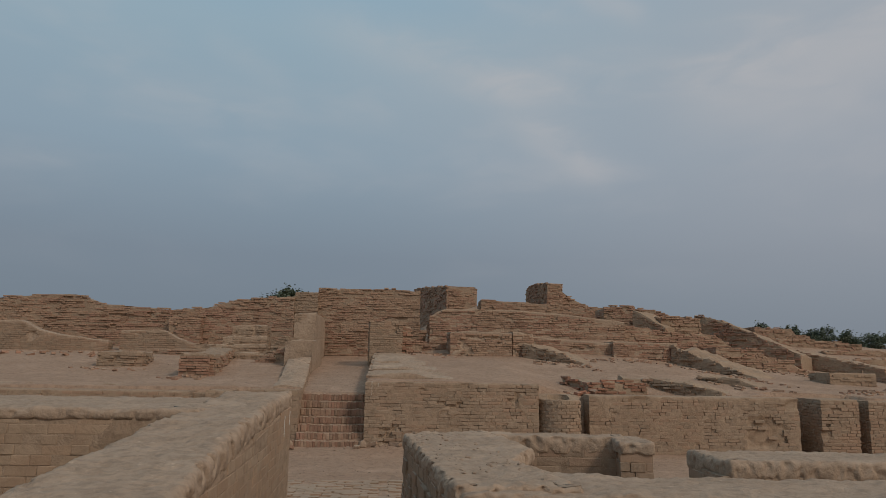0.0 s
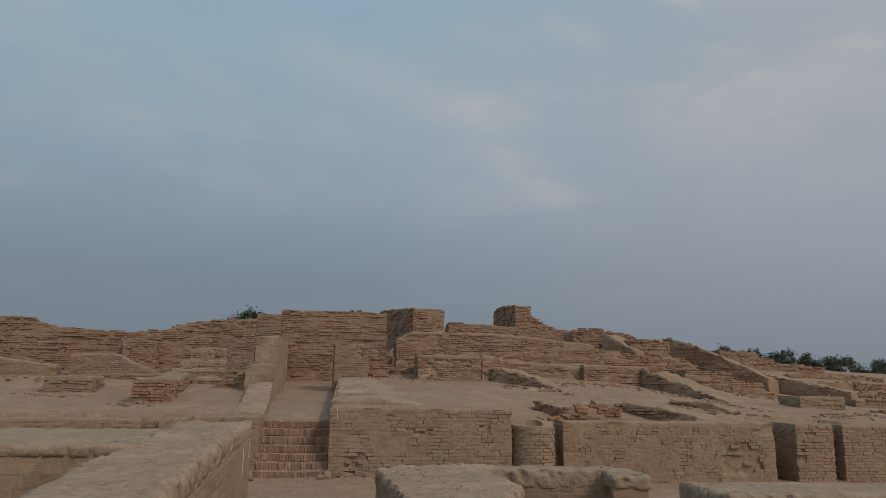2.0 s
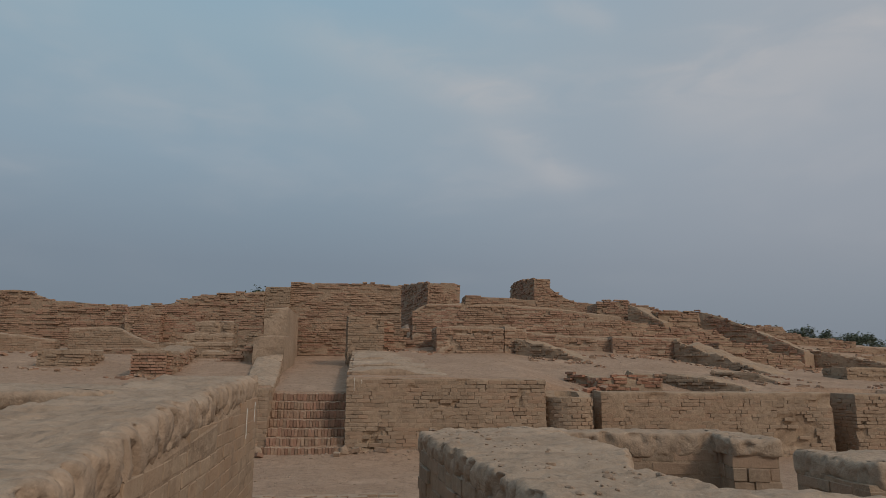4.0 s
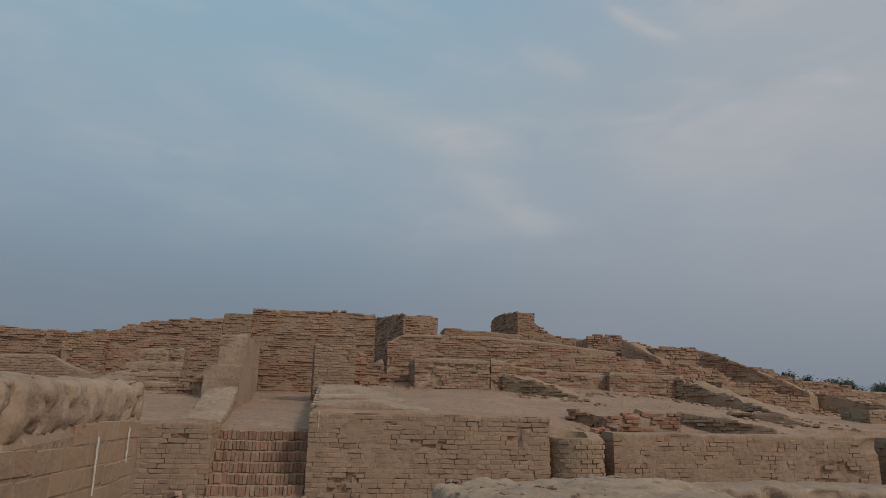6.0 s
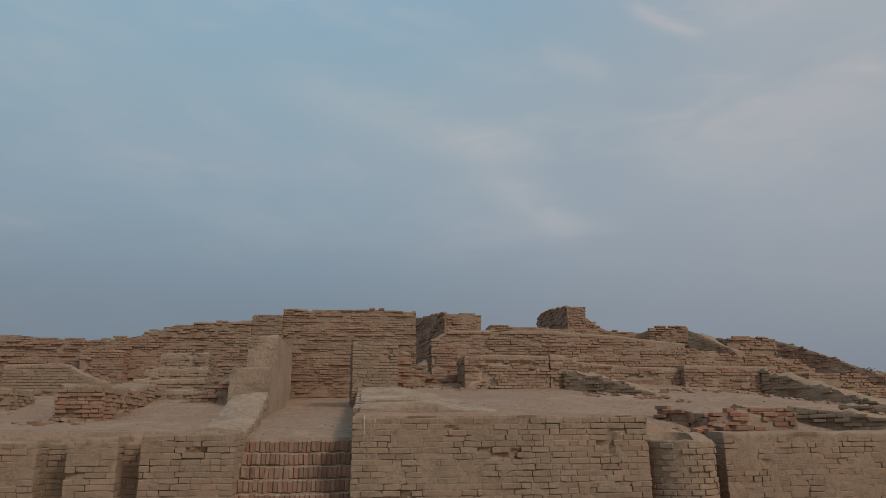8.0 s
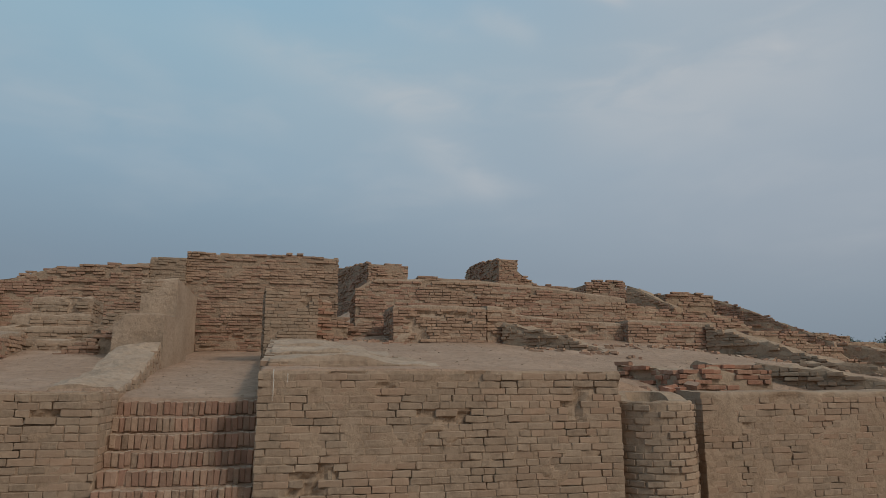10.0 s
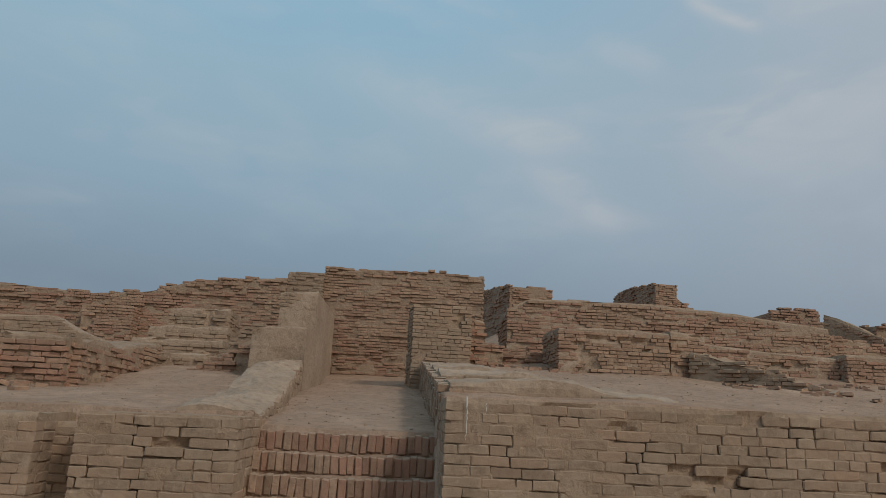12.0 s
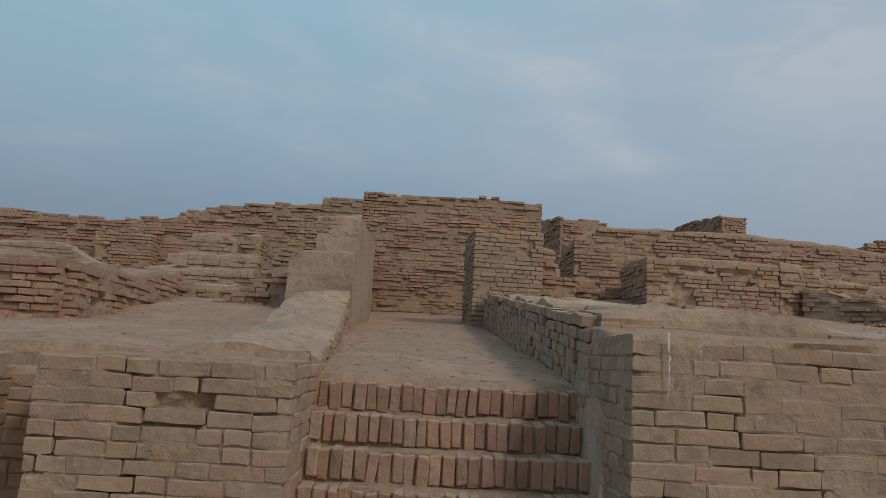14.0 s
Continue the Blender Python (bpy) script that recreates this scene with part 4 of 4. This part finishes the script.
wall("wall_red_heap", "low ruin of loose red bricks", (5.2, 18.22), (6.85, 18.3), 0.7, 1.4, [(0, 1.78), (0.45, 1.93), (1.0, 1.86), (1.65, 1.80)], REDHEAP, rough=0.035, rag=0.041, gone=0.03, core=MUD, sink=0.13, singles=120, near=(5.6, 18.2, 1.7), cap=0.0, lumps=0.07, step=0.12, seed=97)
wall("wall_red_heap_flank", "shaded flank of the low red ruin", (4.75, 19.2), (5.4, 18.3), 0.7, 1.4, [(0, 1.92), (1.1, 1.82)], REDHEAP, rough=0.035, rag=0.041, gone=0.04, ends="", core=MUD, singles=40, cap=0.0, lumps=0.08, step=0.12, seed=99)
wall("wall_mound_row", "row of half-buried bricks on the mound", (6.5, 19.3), (7.9, 19.1), 0.9, 1.5, [(0, 1.98), (1.4, 1.86)], ROSE, rough=0.02, rag=0.05, gone=0.05, ends="", core=MUD, singles=50, cap=0.0, lumps=0.08, step=0.15, seed=101)
wall("wall_mound_flank", "shaded brick flank of the mound", (7.2, 19.2), (8.7, 17.95), 1.5, 1.3, [(0, 1.92), (1.0, 1.80), (1.95, 1.58)], TAN, rough=0.03, rag=0.05, gone=0.04, ends="", core=MUD, singles=60, cap=0.02, lumps=0.1, step=0.15, seed=103, slope=-0.04)
wall("wall_east_stepped", "stepped tan wall on the mound", (12.9, 27.0), (17.4, 27.2), 1.5, 1.4, [(0, 3.12), (1.9, 3.08), (2.0, 2.76), (3.3, 2.68), (3.4, 2.35), (4.5, 2.15)], ROSE, rough=0.02, rag=0.04, gone=0.04, ends="lr", core=MUD, singles=120, near=(15, 27, 3), cap=0.0, lumps=0.06, step=0.3, seed=105)
wall("wall_east_shaded", "long ragged wall running down the mound, in shade", (14.4, 32.3), (17.6, 29.0), 1.8, 1.5, [(0, 4.84), (0.4, 4.80), (1.2, 4.52), (2.8, 3.82), (4.6, 2.95)], RED, rough=0.03, rag=0.08, gone=0.05, ends="", core=MUD, singles=100, near=(15.5, 31, 4), cap=0.0, lumps=0.12, step=0.3, seed=107, slope=-0.03)
wall("wall_east_shaded_low", "lower end of the long shaded wall", (16.6, 33.2), (20.6, 28.0), 2.6, 1.2, [(0, 3.75), (3, 3.2), (6.5, 2.4)], ROSE, rough=0.03, rag=0.08, gone=0.05, ends="", core=MUD, singles=40, near=(18, 31, 3), cap=0.0, lumps=0.15, step=0.4, seed=109, slope=-0.02)
wall("wall_east_lit", "tan wall above the shaded one", (15.8, 34.0), (19.5, 34.2), 1.4, 2.2, [(0, 4.6), (1.5, 4.4), (3.7, 3.9)], ROSE, rough=0.02, rag=0.05, gone=0.04, ends="lr", core=MUD, singles=40, step=0.4, cap=0.0, seed=108)
wall("wall_east_far", "far low wall of pale bricks on the skyline", (22.6, 42.0), (26.2, 42.0), 1.5, 3.5, [(0, 5.0), (2.4, 4.95), (2.5, 4.6), (3.6, 4.5)], ROSE, rough=0.02, rag=0.04, ends="lr", step=0.5, cap=0.0, seed=111)
wall("wall_east_stump", "square brick block on the slope, one end in shade", (14.6, 22.5), (16.3, 22.6), 1.1, 1.2, 2.14, TAN, rough=0.015, rag=0.02, ends="lr", core=MUD, singles=90, near=(14.8, 22.5, 2), step=0.2, lumps=0.04, seed=113)
wall("wall_east_stump_low", "low brick block at the edge of the slope", (12.7, 19.5), (15.0, 19.6), 1.2, 1.0, 1.58, TAN, rough=0.015, rag=0.02, ends="lr", core=MUD, singles=70, near=(12.9, 19.5, 1.5), step=0.2, lumps=0.04, seed=115)
for i, (x, y, w, z, s) in enumerate(((18.5, 25.0, 5.0, 2.1, 0.2), (21.0, 32.0, 6.0, 2.85, 0.5), (23.5, 36.5, 6.0, 3.4, 0.5), (17.0, 21.5, 4.0, 1.75, 0.2), (20.0, 28.6, 5.0, 2.35, 0.3), (19.0, 38.0, 8.0, 4.0, 0.4))):
    wall("wall_east_row_%d" % (i + 1), "low buried wall line on the slope", (x, y), (x + w, y + s), 0.9, z - 0.6, [(0, z), (w * 0.5, z + 0.12), (w, z - 0.1)], ROSE, rough=0.02, rag=0.05, gone=0.06, ends="l", core=MUD, step=0.3, cap=0.0, lumps=0.08, seed=117 + i)

# ---- left of the passage ----
wall("wall_left_back", "long back wall of ragged bricks with a broken top", (-24.0, 30.1), (-4.0, 30.1), 1.2, 2.3, [(0, 4.4), (7.4, 4.66), (9.8, 4.88), (11.0, 4.92), (12.0, 4.56), (14.9, 4.36), (16.5, 4.50), (17.6, 4.86), (20.0, 5.05)], ROSE,
     rough=0.015, rag=0.045, gone=0.04, ch=0.074, singles=250, near=(-7, 31, 4.4), step=0.3, cap=0.0, seed=81, ends="")
wall("wall_left_panel", "smooth mud-brick panel with a sloping top", (-14.8, 27.0), (-10.3, 27.0), 0.5, 2.2, [(0, 3.52), (1.3, 3.58), (2.0, 3.22), (2.6, 3.1), (4.5, 2.86)], TAN, rough=0.008, ch=0.074, singles=120, near=(-11, 27, 3), step=0.2, cap=0.045, core=MUDCAP, lumps=0.03, seed=83, plaster=0.15)
wall("wall_left_panel_2", "smooth mud-brick panel running down to the ground", (-9.9, 27.0), (-6.4, 27.0), 0.5, 2.2, [(0, 3.26), (1.5, 3.34), (2.1, 3.0), (2.7, 2.82), (3.5, 2.80)], TAN, rough=0.008, ch=0.074, singles=120, near=(-8, 27, 3), step=0.2, cap=0.045, core=MUDCAP, lumps=0.03, seed=85, plaster=0.1)

wall("wall_left_pilaster", "brick pilaster on the back wall", (-9.0, 29.6), (-7.7, 29.6), 0.6, 2.4, 4.0, ROSE, rough=0.01, rag=0.02, singles=0, step=0.3, cap=0.0, seed=121, ends="lr")
for i, (x0, x1, y, z) in enumerate(((-6.1, -4.22, 24.7, 2.50), (-6.0, -4.26, 25.15, 2.80), (-5.85, -4.30, 25.55, 3.08), (-5.6, -4.36, 25.9, 3.50))):
    wall("wall_left_steps_%d" % (i + 1), "tier of a stepped brick mass", (x0, y), (x1, y + 0.05), 1.2, 1.9, [(0, z - 0.05), (0.4, z), (x1 - x0, z)], TAN, rough=0.014, rag=0.03, gone=0.03, singles=50, near=((x0 + x1) / 2, y, z), core=MUDCAP, step=0.12, cap=0.07, lumps=0.05, seed=123 + i)
wall("wall_left_ragged", "ragged brick return beside the parapet", (-4.35, 24.35), (-3.33, 24.3), 2.2, 1.9, [(0, 2.3), (0.3, 2.55), (0.6, 2.95), (1.0, 3.12)], TAN, rough=0.02, rag=0.03, gone=0.03, ends="", singles=80, near=(-3.8, 24.3, 2.6), step=0.2, cap=0.0, seed=129)
wall("wall_left_rubble", "heap of broken red bricks at the foot", (-4.5, 23.95), (-3.38, 23.7), 0.5, 1.8, [(0, 2.2), (0.4, 2.32), (0.5, 2.46), (0.8, 2.5), (0.85, 2.72), (1.15, 2.8)], RED, rough=0.035, rag=0.041, gone=0.05, sink=0.12, ends="lr", core=MUD, singles=60, step=0.12, cap=0.0, lumps=0.1, seed=131)
wall("wall_left_plinth", "low pedestal of reddish bricks", (-5.85, 20.52), (-5.02, 20.56), 0.9, 1.55, [(0, 2.36), (0.83, 2.36)], RED, rough=0.014, rag=0.04, gone=0.03, ends="lr", singles=90, near=(-5.4, 20.5, 2), step=0.12, cap=0.04, lumps=0.06, seed=147)
wall("wall_left_plinth_2", "brick bench running back from the pedestal", (-4.93, 20.75), (-5.2, 24.6), 0.8, 1.6, [(0, 2.34), (1.5, 2.36), (3.85, 2.62)], ROSE, rough=0.014, rag=0.04, gone=0.03, ends="", singles=100, near=(-5, 21.5, 2.1), step=0.12, cap=0.03, lumps=0.06, seed=135)
wall("wall_left_table", "low square pedestal with an earthen top", (-8.85, 22.4), (-7.5, 22.5), 1.3, 1.75, 2.42, TAN, rough=0.02, rag=0.03, gone=0.04, ends="lr", singles=70, near=(-8, 22.4, 2.2), step=0.15, cap=0.06, lumps=0.06, seed=137)
wall("wall_left_footing", "low footing of bricks along the court", (-8.6, 25.9), (-5.9, 25.6), 0.7, 1.9, [(0, 2.58), (2.7, 2.62)], ROSE, rough=0.014, rag=0.03, ends="", singles=60, near=(-7, 25.8, 2.4), step=0.2, cap=0.03, seed=139)
wall("wall_left_kerb", "kerb of a single brick course along the terrace edge", (-13.0, 18.3), (-3.4, 18.15), 0.35, 1.30, [(0, 1.52), (9.6, 1.54)], TAN, rough=0.02, rag=0.03, gone=0.06, ends="", core=MUD, singles=60, near=(-4, 18.2, 1.5), step=0.2, cap=0.02, lumps=0.05, seed=141)
for i, (x1, y, z, th) in enumerate(((1.7, 17.75, 1.93, 1.7), (1.45, 19.3, 2.10, 2.0), (1.2, 21.2, 2.29, 4.0))):
    wall("wall_ledge_%d" % (i + 1), "flat ledge of pale bricks stepping up the terrace", (-0.42, y), (x1, y), th, 1.3, [(0, z - 0.05), (x1 * 0.6, z - 0.03), (x1 + 0.42, z - 0.14)], TAN, rough=0.012, rag=0.02, plaster=0.5, ends="l", core=MUDCAP, singles=30, near=(0.3, y, z), step=0.12, cap=0.02, lumps=0.05, seed=143 + i, slope=0.08)



# ---- small things ----
def lump(name, label, category, c, size, mat, seed):
    bm = bmesh.new()
    bmesh.ops.create_icosphere(bm, subdivisions=3, radius=1.0)
    for v in bm.verts:
        k = 1 + 0.35 * nz(v.co.x * 1.3 + seed, v.co.y * 1.3, v.co.z * 1.3) + 0.12 * nz(v.co.x * 4, v.co.y * 4 + seed, v.co.z * 4)
        v.co = Vector((v.co.x * size[0] * k, v.co.y * size[1] * k, max(-0.5, v.co.z) * size[2] * k))
    me = bpy.data.meshes.new(name)
    bm.to_mesh(me)
    bm.free()
    me.materials.append(mat)
    me.polygons.foreach_set("use_smooth", [True] * len(me.polygons))
    ob = new(name, me)
    ob.location = c
    return tagged(ob, label, category)


def rest(x, y):
    return ground_z(x, y) + 0.035 * nz(x * 0.6, y * 0.6, 1.7) + 0.022 * nz(x * 1.9, y * 1.9, 4.2) + 0.010 * nz(x * 5.5, y * 5.5, 9.1)


lump("stone", "rounded tan stone at the foot of the stair", "stone", (-0.50, 16.55, rest(-0.5, 16.55) + 0.05), (0.10, 0.09, 0.11), STONE, 3)
lump("stone", "broad tan lump leaning on the stair", "stone", (-2.2, 16.62, rest(-2.2, 16.62) + 0.05), (0.13, 0.10, 0.12), STONE, 9)


def loose_bricks(spots, mat, label, group, longest=0.27):
    r = random.Random(len(spots) * 7)
    for x, y, up in spots:
        ob = new("loose_brick", unit_mesh("fine", r.randrange(8), mat))
        ob.matrix_world = Matrix.LocRotScale((x, y, rest(x, y) + 0.03 + up), Euler((r.gauss(0, 0.25), r.gauss(0, 0.25), r.uniform(0, 3.1))), (r.uniform(longest * 0.5, longest), min(0.13, longest * 0.6), min(0.075, longest * 0.4)))
        tagged(ob, label, "brick", group)


loose_bricks([(-2.28, 16.80, 0.10), (-2.42, 16.72, 0.02), (-2.18, 16.55, 0.0), (-2.36, 16.52, 0.0), (-2.60, 16.70, 0.0), (-2.75, 16.86, 0.02), (-2.10, 16.40, 0.0), (-0.62, 16.40, 0.0), (-0.30, 16.58, 0.02), (0.25, 16.62, 0.0), (-2.5, 16.86, 0.09)],
             STEPBRICK, "broken reddish brick fallen at the foot of the stair", "fallen bricks by the stair")
loose_bricks([(-12.9, 25.0, 0.0), (-12.5, 25.1, 0.0), (-12.0, 24.9, 0.0), (-11.4, 25.2, 0.0), (-10.9, 25.0, 0.0), (-13.4, 25.3, 0.0), (-10.2, 25.3, 0.0), (-9.9, 24.7, 0.0), (-11.8, 25.3, 0.02)], RED, "flat red brick lying on the court", "red bricks on the court")
loose_bricks([(4.9, 17.95, 0.02), (5.15, 18.05, 0.05), (5.3, 18.0, 0.12), (5.05, 18.2, 0.04), (5.5, 18.02, 0.02), (6.9, 18.0, 0.0)], REDHEAP, "loose red brick tumbled from the low ruin", "bricks of the low ruin")
loose_bricks([(-4.5, 16.8, 0.0), (-4.35, 16.7, 0.0), (-3.5, 16.85, 0.0), (-3.2, 16.75, 0.0), (-2.9, 16.9, 0.0)], TAN, "crumbled tan brick by the piers", "crumbled bricks by the piers", 0.14)


def drip(parent, x, y, z1, z0, w, seed, face="y"):
    """A thin run of bird lime, a few millimetres proud of the wall."""
    verts, faces = [], []
    n = 14
    for i in range(n + 1):
        z = z1 + (z0 - z1) * i / n
        c = 0.012 * nz(seed, i * 0.5, 0)
        ww = w * (1 - 0.75 * i / n) * (0.8 + 0.6 * nz(i * 0.9, seed, 2))
        for sgn, out in ((-1, 0.0), (0, 0.006), (1, 0.0)):
            a = c + sgn * ww / 2
            verts.append((x + a, y - out - 0.004, z) if face == "y" else (x + out + 0.004, y + a, z))
    for i in range(n):
        for k in range(2):
            a = i * 3 + k
            faces.append((a, a + 1, a + 4, a + 3))
    part("lime_streak", mesh_of("lime_streak", verts, faces, WHITE, True), parent, "white streak of bird lime")


drip(block, -0.335, 16.828, 1.72, 1.40, 0.016, 1)
drip(block, -0.19, 16.828, 1.68, 1.58, 0.010, 5)


def lane_face(y):
    return -0.87 - 0.024 * (y - 0.8) + 0.003


drip(wa, lane_face(7.60), 7.60, 1.52, 1.31, 0.009, 2, "x")
drip(wa, lane_face(8.05), 8.05, 1.55, 1.40, 0.006, 6, "x")


def paving():
    base = new("pavement", None)
    base.location = (-0.7, 11.5, lane(-0.7, 11.5))
    tagged(base, "strip of flat pale bricks set in the lane", "pavement", kind="structure")
    r = random.Random(5)
    for j in range(16):
        for i in range(9):
            if r.random() < 0.1:
                continue
            x, y = -2.2 + i * 0.285 + (0.14 if j % 2 else 0) + r.gauss(0, 0.006), 10.35 + j * 0.15 + r.gauss(0, 0.005)
            ob = part("brick", unit_mesh("fine", r.randrange(8), TAN), base)
            z = rest(x, y) - 0.012 + r.gauss(0, 0.003)
            ob.matrix_local = Matrix.LocRotScale((x + 0.7, y - 11.5, z - base.location.z), Euler((r.gauss(0, 0.02), r.gauss(0, 0.015), r.gauss(0, 0.03))), (0.27, 0.135, 0.075))


paving()


def tree(x, y, h, spread, seed, label, leaves=2600, flat=0.55):
    """Thorn tree: tapered trunk, forking limbs, a loose crown of small leaf sprays with gaps."""
    r = random.Random(seed)
    z0 = ground_z(x, y) - 0.1
    root = new("tree", None)
    root.location = (x, y, z0)
    tagged(root, label, "tree", "trees beyond the mound")
    V, F, tips = [], [], []

    def limb(a, b, ra, rb):
        a, b = np.array(a), np.array(b)
        w = b - a
        w = w / np.linalg.norm(w)
        s = np.cross(w, (0.3, 0.9, 0.2))
        s /= np.linalg.norm(s)
        t = np.cross(w, s)
        k = len(V)
        for p, rad in ((a, ra), (b, rb)):
            for i in range(6):
                g = math.pi * i / 3
                V.append(tuple(p + rad * (math.cos(g) * s + math.sin(g) * t)))
        for i in range(6):
            j = (i + 1) % 6
            F.append((k + i, k + j, k + 6 + j, k + 6 + i))

    def grow(a, way, length, rad, depth):
        b = np.array(a) + np.array(way) * length
        limb(a, b, rad, rad * 0.65)
        if depth == 0:
            tips.append(b)
            return
        for _ in range(r.choice((2, 3, 3))):
            w = np.array(way) * 0.6 + np.array((r.gauss(0, 0.6), r.gauss(0, 0.6), r.uniform(-0.1, 0.55)))
            w /= np.linalg.norm(w)
            grow(b, w, length * r.uniform(0.55, 0.8), rad * 0.6, depth - 1)

    grow((0, 0, 0), (r.gauss(0, 0.06), r.gauss(0, 0.06), 1.0), h * 0.36, h * 0.028, 4)
    T = np.array(tips)
    sc = spread / max(0.1, np.abs(T[:, :2]).max())
    zs = (h - h * 0.03) / T[:, 2].max()
    V = [(v[0] * (1 + (sc - 1) * min(1, v[2] / (h * 0.4))), v[1] * (1 + (sc - 1) * min(1, v[2] / (h * 0.4))), v[2] * zs) for v in V]
    T = T * np.array((sc, sc, zs))
    part("trunk", mesh_of("trunk", V, F, BARK, True), root, "forked brown trunk and limbs")
    LV, LF = [], []
    for i in range(leaves):
        c = T[r.randrange(len(T))] + np.array((r.gauss(0, spread * 0.11), r.gauss(0, spread * 0.11), r.gauss(0, h * 0.035)))
        a, e, s = r.uniform(0, 6.28), r.uniform(-0.7, 0.7), r.uniform(0.08, 0.19) * h / 8
        d = np.array((math.cos(a) * math.cos(e), math.sin(a) * math.cos(e), math.sin(e)))
        q = np.cross(d, (r.gauss(0, 1), r.gauss(0, 1), r.gauss(0, 1)))
        q /= np.linalg.norm(q) + 1e-6
        k = len(LV)
        LV += [tuple(c - d * s), tuple(c + q * s * 0.45), tuple(c + d * s), tuple(c - q * s * 0.45)]
        LF.append((k, k + 1, k + 2, k + 3))
    part("crown", mesh_of("crown", LV, LF, LEAF), root, "loose crown of small dusty green leaves")


tree(-10.9, 70, 8.75, 2.9, 3, "dusty green thorn tree behind the back wall", 7000)
for i, (x, y, h, s) in enumerate(((38.9, 70, 6.55, 1.7), (42.6, 72, 6.55, 1.2), (45.6, 71, 6.35, 2.2), (48.2, 73, 6.15, 2.0), (53.0, 72, 5.95, 2.6), (57.0, 74, 6.15, 2.8), (62, 75, 6.05, 3.0), (67, 76, 6.45, 3.0), (35.5, 78, 5.85, 1.4))):
    tree(x, y, h, s, 20 + i, "dusty green thorn tree on the plain beyond the mound", 4500)


def pebbles():
    """Clods and grit scattered over the lane, the terrace and the copings."""
    r = random.Random(31)
    V, F = [], []
    V0, F0 = brick_shape(1.0, 1.0, 0.8, 0.22, 77, 0.08)

    def clod(x, y, z, s):
        a = r.uniform(0, 6.28)
        ca, sa = math.cos(a), math.sin(a)
        k = len(V)
        sx, sy, sz = s * r.uniform(0.7, 1.5), s * r.uniform(0.6, 1.1), s * r.uniform(0.5, 0.9)
        for v in V0:
            px, py = v[0] * sx, v[1] * sy
            V.append((x + px * ca - py * sa, y + px * sa + py * ca, z + v[2] * sz))
        F.extend([[i + k for i in f] for f in F0])

    for _ in range(900):
        x, y = r.uniform(-6, 8), r.uniform(9.5, 16.8)
        clod(x, y, rest(x, y), r.choice((0.012, 0.018, 0.025, 0.04)))
    for _ in range(260):
        x, y = r.uniform(-4.6, 4.5), 16.85 - abs(r.gauss(0, 0.25))
        clod(x, y, rest(x, y), r.choice((0.02, 0.03, 0.05, 0.07)))
    for _ in range(1300):
        x, y = r.uniform(-10, 12), r.uniform(18.0, 25)
        clod(x, y, rest(x, y), r.choice((0.010, 0.014, 0.02, 0.035)))
    for _ in range(160):
        y = r.uniform(18.0, 30)
        x = r.uniform(passage_left(y) + 0.05, -0.6)
        clod(x, y, rest(x, y), r.choice((0.012, 0.02, 0.03)))
    for _ in range(150):
        y = r.uniform(4.7, 7.6)
        x = 0.42 - 0.07 * (y - 4.2) + r.uniform(0.06, 0.62)
        clod(x, y, 1.37 + coping_noise(x, y, 12, 0.9), r.choice((0.008, 0.012, 0.018, 0.03)))
    ob = new("clods", mesh_of("clods", V, F, STONE))
    tagged(ob, "scattered clods and grit of dry earth", "gravel", kind="stuff")


pebbles()


def rubble():
    """Broken bricks strewn along the feet of the walls on the mound and in the court."""
    r = random.Random(57)
    spots = []
    for x0, y0, x1, y1, w, k in ((4.6, 18.2, 8.8, 18.0, 0.2, 46), (5.0, 24.4, 6.8, 23.0, 0.4, 30), (7.0, 25.0, 10.4, 24.9, 0.4, 36), (10.4, 24.6, 12.4, 21.5, 0.6, 40),
                                 (9.2, 20.2, 11.2, 18.7, 0.5, 26), (13.0, 26.6, 17.4, 26.6, 0.5, 40), (0.7, 26.0, 2.2, 25.4, 0.4, 26),
                                 (-6.2, 20.3, -5.0, 20.2, 0.25, 14), (-9.2, 22.2, -7.4, 22.2, 0.3, 18), (-14.0, 26.6, -6.4, 26.5, 0.4, 34), (12.0, 19.0, 16.0, 21.6, 0.9, 40)):
        for _ in range(k):
            f = r.random()
            x, y = x0 + (x1 - x0) * f + r.gauss(0, 0.1), y0 + (y1 - y0) * f - abs(r.gauss(0, w))
            l = r.uniform(0.06, 0.24)
            spots.append(((x, y, rest(x, y) + 0.012), r.uniform(0, 3.1), r.gauss(0, 0.2), (l, min(0.12, l * 0.8), r.uniform(0.03, 0.07))))
    base = new("rubble", None)
    tagged(base, "broken dusty bricks strewn on the bare earth", "rubble", kind="stuff")
    lay(base, spots, ROSE, "fine", 0)


rubble()
